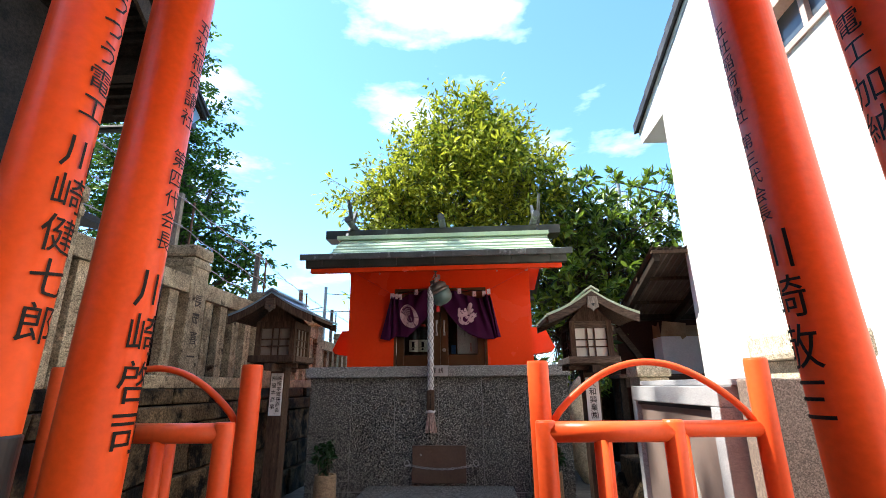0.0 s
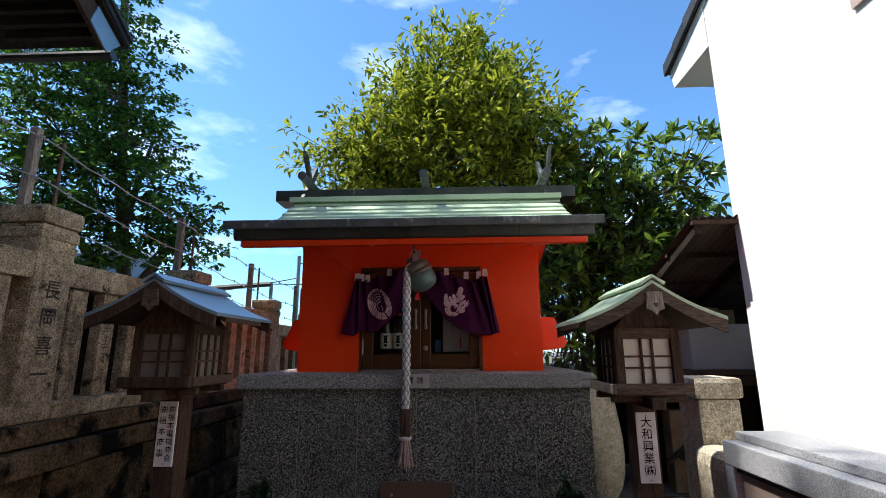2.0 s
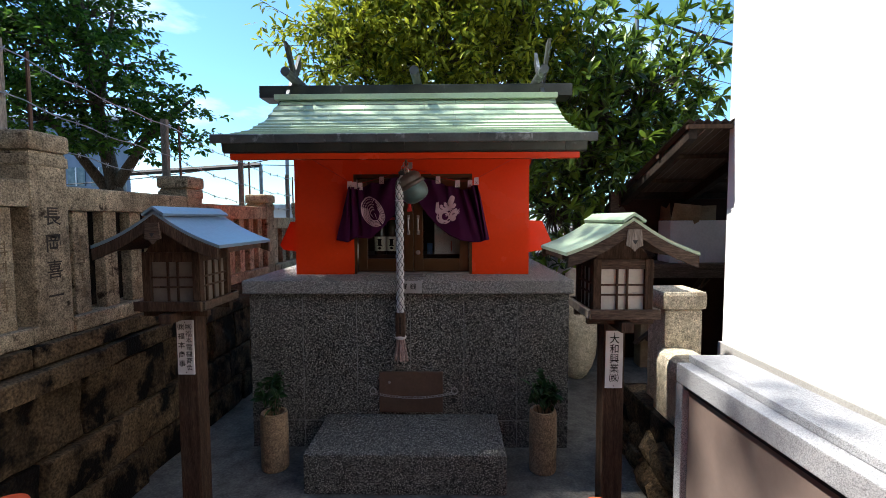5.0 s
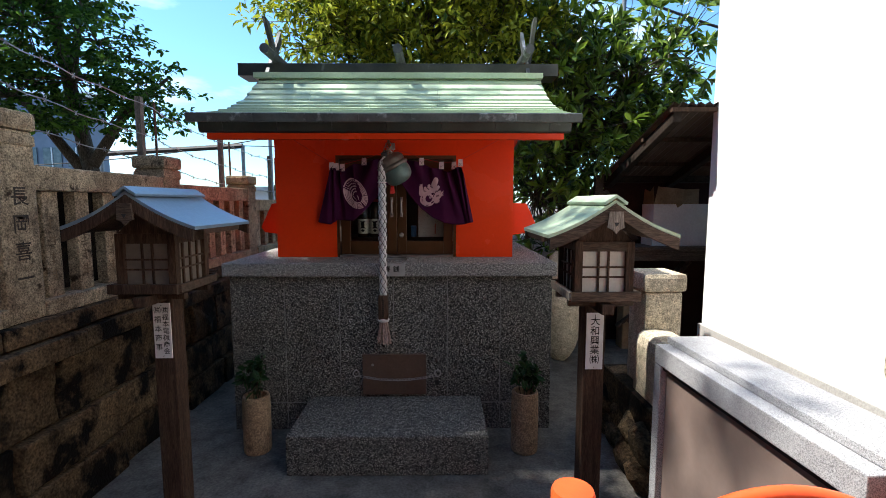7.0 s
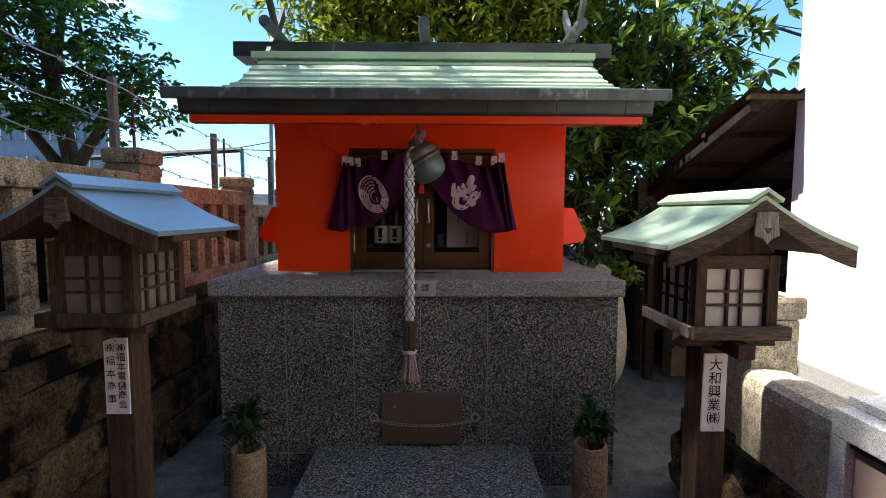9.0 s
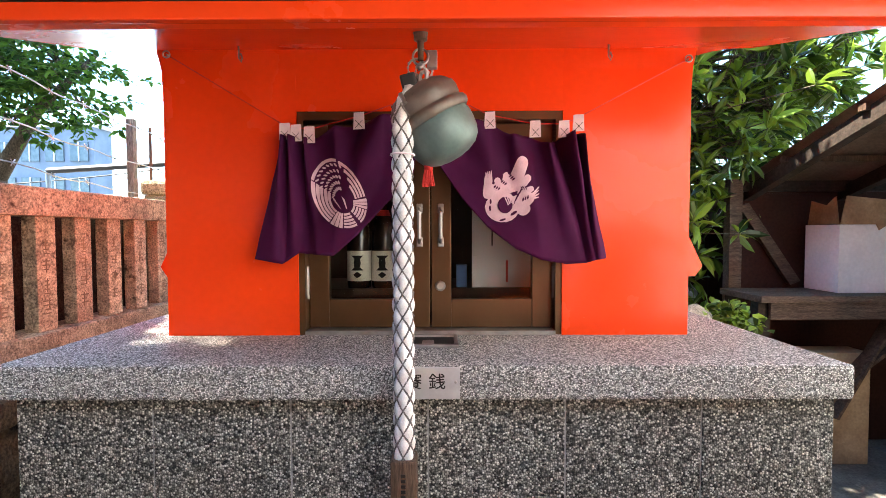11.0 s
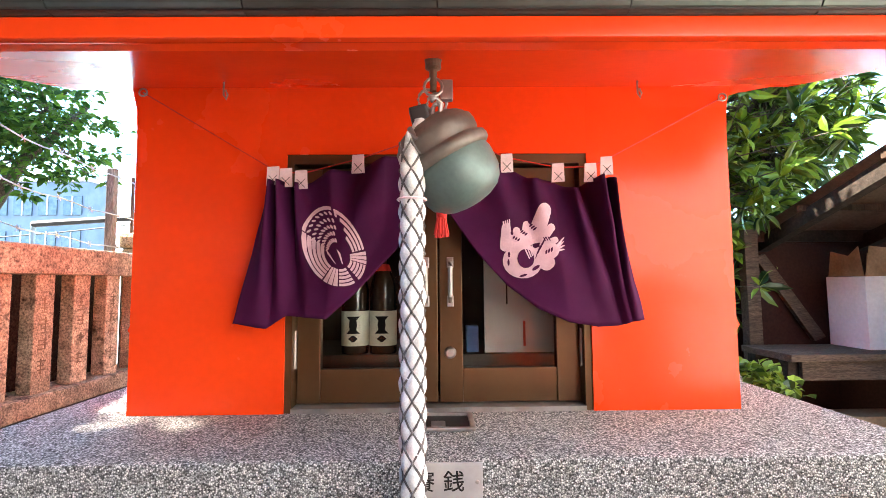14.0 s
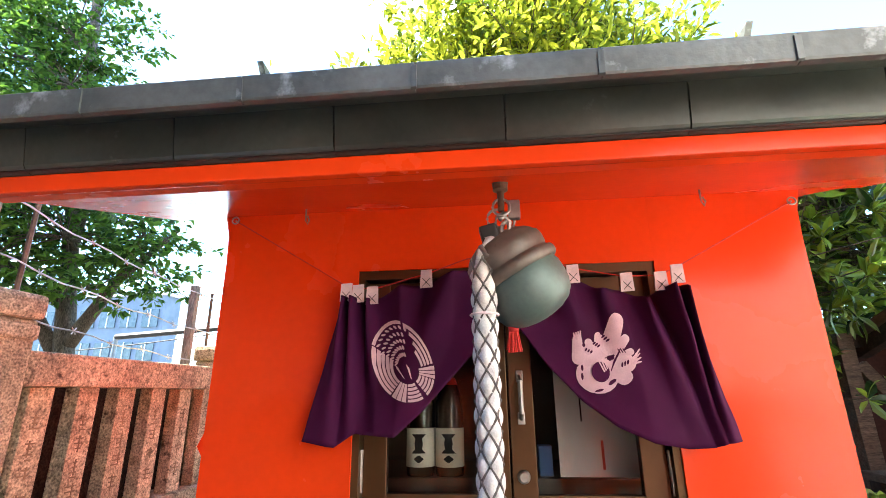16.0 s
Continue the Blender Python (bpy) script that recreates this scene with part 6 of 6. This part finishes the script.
tree("dark_leafy_tree", "large dark green tree beyond the stone fence, with unseen high clumps added for shade", None,
     # the limb reaching over the hall is unseen, added to carry the shading clumps
     [([(-4.6, 8.9, 0), (-4.55, 8.9, 2.0), (-4.9, 8.9, 4.0), (-5.6, 8.9, 9.6)], 0.15, 0.05), ([(-4.55, 8.9, 2.3), (-3.9, 8.7, 3.0), (-3.1, 8.5, 3.5)], 0.09, 0.02), ([(-4.55, 8.9, 2.0), (-5.4, 8.8, 3.2), (-6.3, 8.7, 3.8)], 0.09, 0.02), ([(-5.5, 8.9, 9.0), (-6.3, 7.5, 11.0), (-5.6, 4.6, 12.0), (-5.0, 2.0, 10.8)], 0.09, 0.03), ([(-4.8, 8.9, 3.4), (-4.4, 8.6, 4.3), (-4.2, 8.5, 4.8)], 0.07, 0.02)],
     [((-5.2, 8.6, 6.5), (0.7, 0.8, 0.7), 2000), ((-6.0, 8.6, 6.2), (0.9, 0.8, 0.8), 2300), ((-4.95, 8.5, 5.6), (0.6, 0.8, 0.6), 2200), ((-5.8, 8.5, 5.0), (1.0, 0.8, 0.7), 2600), ((-4.6, 8.5, 4.75), (0.45, 0.7, 0.45), 1500), ((-5.0, 8.4, 4.2), (0.8, 0.8, 0.6), 2600), ((-4.0, 8.4, 3.95), (0.45, 0.6, 0.3), 1000), ((-6.2, 8.5, 4.1), (0.9, 0.8, 0.7), 2200),
      # clumps above z 9 are out of view, added to shade yard, step and torii
      ((-4.4, 8.4, 3.45), (0.7, 0.7, 0.35), 1700), ((-3.45, 8.4, 3.4), (0.42, 0.5, 0.2), 600), ((-5.3, 8.4, 3.2), (0.8, 0.7, 0.5), 2000), ((-3.2, 8.4, 2.95), (0.35, 0.4, 0.16), 420), ((-4.0, 8.5, 2.85), (0.5, 0.5, 0.22), 700), ((-7.2, 8.5, 4.5), (1.0, 0.9, 1.2), 2200), ((-6.8, 8.7, 6.5), (1.2, 0.9, 1.0), 2400), ((-6.4, 8.3, 3.0), (0.8, 0.6, 0.5), 1300), ((-5.9, 8.6, 7.8), (1.0, 0.9, 0.8), 1800), ((-6.4, 8.8, 9.2), (1.2, 1.0, 1.0), 2000), ((-6.4, 8.9, 10.6), (1.0, 0.8, 0.9), 1500), ((-5.5, 4.85, 10.2), (1.0, 0.65, 0.9), 3000), ((-5.6, 5.6, 9.7), (0.7, 0.3, 0.35), 900), ((-5.72, 5.2, 10.0), (0.34, 0.34, 0.5), 3200), ((-5.5, 5.3, 12.0), (1.0, 1.1, 0.7), 3000), ((-5.5, 4.2, 12.1), (1.0, 0.9, 0.6), 2400), ((-4.9, 1.65, 10.0), (0.8, 0.75, 0.8), 4500), ((-4.9, 1.65, 10.2), (0.4, 0.4, 0.4), 2500)],
     1, 0.096, LEAFL, 20, ratio=0.5, flat=0.4)
tree("glossy_shrub", "tall evergreen shrub with long glossy leaves by the shed", None,
     [([(2.36, 7.7, 0), (2.36, 7.75, 1.2), (2.6, 7.8, 2.6)], 0.08, 0.03), ([(2.36, 7.72, 1.0), (2.25, 7.7, 2.0), (2.1, 7.7, 2.8)], 0.045, 0.01), ([(2.55, 7.8, 2.2), (2.9, 7.65, 2.9), (3.4, 7.5, 3.5)], 0.04, 0.01)],
     [((3.2, 7.6, 3.22), (0.55, 0.42, 0.48), 2550), ((2.65, 7.7, 3.0), (0.6, 0.5, 0.6), 3230), ((2.2, 7.7, 2.55), (0.45, 0.48, 0.6), 2975), ((2.5, 7.65, 2.45), (0.42, 0.48, 0.45), 2465), ((2.1, 7.7, 1.78), (0.34, 0.42, 0.48), 2125), ((3.6, 7.4, 3.55), (0.27, 0.24, 0.24), 714), ((2.3, 7.6, 3.45), (0.36, 0.36, 0.3), 1156), ((2.25, 7.9, 1.3), (0.25, 0.35, 0.4), 1020), ((3.0, 7.9, 2.7), (0.5, 0.35, 0.3), 2550), ((3.45, 8.0, 2.75), (0.4, 0.3, 0.3), 1530)],
     1, 0.17, LEAFR, 30, ratio=0.30, droop=0.05, whorl=True)

# ---- far buildings, poles and cables ----
far = thing("far_building", "distant blue-grey clad building beyond the trees", "building")
part("wall", B(-66, -41.5, 60, 63, 0, 14.3), BLUEB, far)
part("roof", B(-66.4, -41.2, 59.7, 63.3, 14.3, 14.9), PALEB, far)
for k in range(8):
    for z in (2.0, 6.0, 10.2):
        w = part("window", B(-65 + 2.95 * k, -62.8 + 2.95 * k, 59.85, 59.99, z, z + 2.3), WINDK, far)
        part("window_frame", B(-63.95 + 2.95 * k, -63.83 + 2.95 * k, 59.75, 59.848, z, z + 2.3), PALEB, w)
pale = thing("pale_house", "distant low pale house with a flat roof", "house")
part("wall", B(-8.0, -3.0, 17, 24, 0, 2.1), PALEB, pale)
part("roof", B(-8.2, -2.8, 16.8, 24.2, 2.1, 2.22), TILEW, pale)
for x, y, z, r in ((3.84, 9.5, 5.15, 0.035), (-3.6, 14.0, 4.0, 0.05), (-3.5, 12.0, 2.96, 0.04), (-6.6, 12.0, 2.8, 0.04)):
    p = part("steel_pole", T([(x, y, 0), (x, y, z)], r, 10), POLE)
    tagged(p, "slim grey steel pole carrying cables", "pole", "cable poles")
for a, c, r, sag in (((3.84, 9.5, 5.1), (9.5, 9.6, 3.6), 0.022, 0.1), ((3.84, 9.5, 4.9), (9.0, 9.8, 4.3), 0.008, 0.1), ((3.84, 9.5, 5.1), (2.6, 9.8, 4.3), 0.008, 0.05), ((-6.6, 12.0, 2.77), (-3.5, 12.0, 2.95), 0.06, 0.0), ((-3.5, 12.0, 2.95), (3.0, 12.5, 3.6), 0.012, 0.2), ((-9, 13.0, 2.6), (-3.6, 14.0, 3.4), 0.014, 0.1), ((-3.6, 14, 3.8), (2.0, 15, 4.2), 0.012, 0.2)):
    pts = [Vector(a).lerp(Vector(c), i / 12) - Vector((0, 0, sag * 4 * (i / 12) * (1 - i / 12))) for i in range(13)]
    cb = part("cable", T(pts, r, 6), CABLE)
    tagged(cb, "black overhead cable against the sky", "cable", "overhead cables")
# unseen wall, added tall and dark to hold sky light off the front faces
back = part("wall_back", B(-9.0, 9.0, -4.4, -4.2, 0, 10.0), WOODK)
tagged(back, "plain dark wall added unseen behind the approach to cut sky light", "wall", kind="structure")
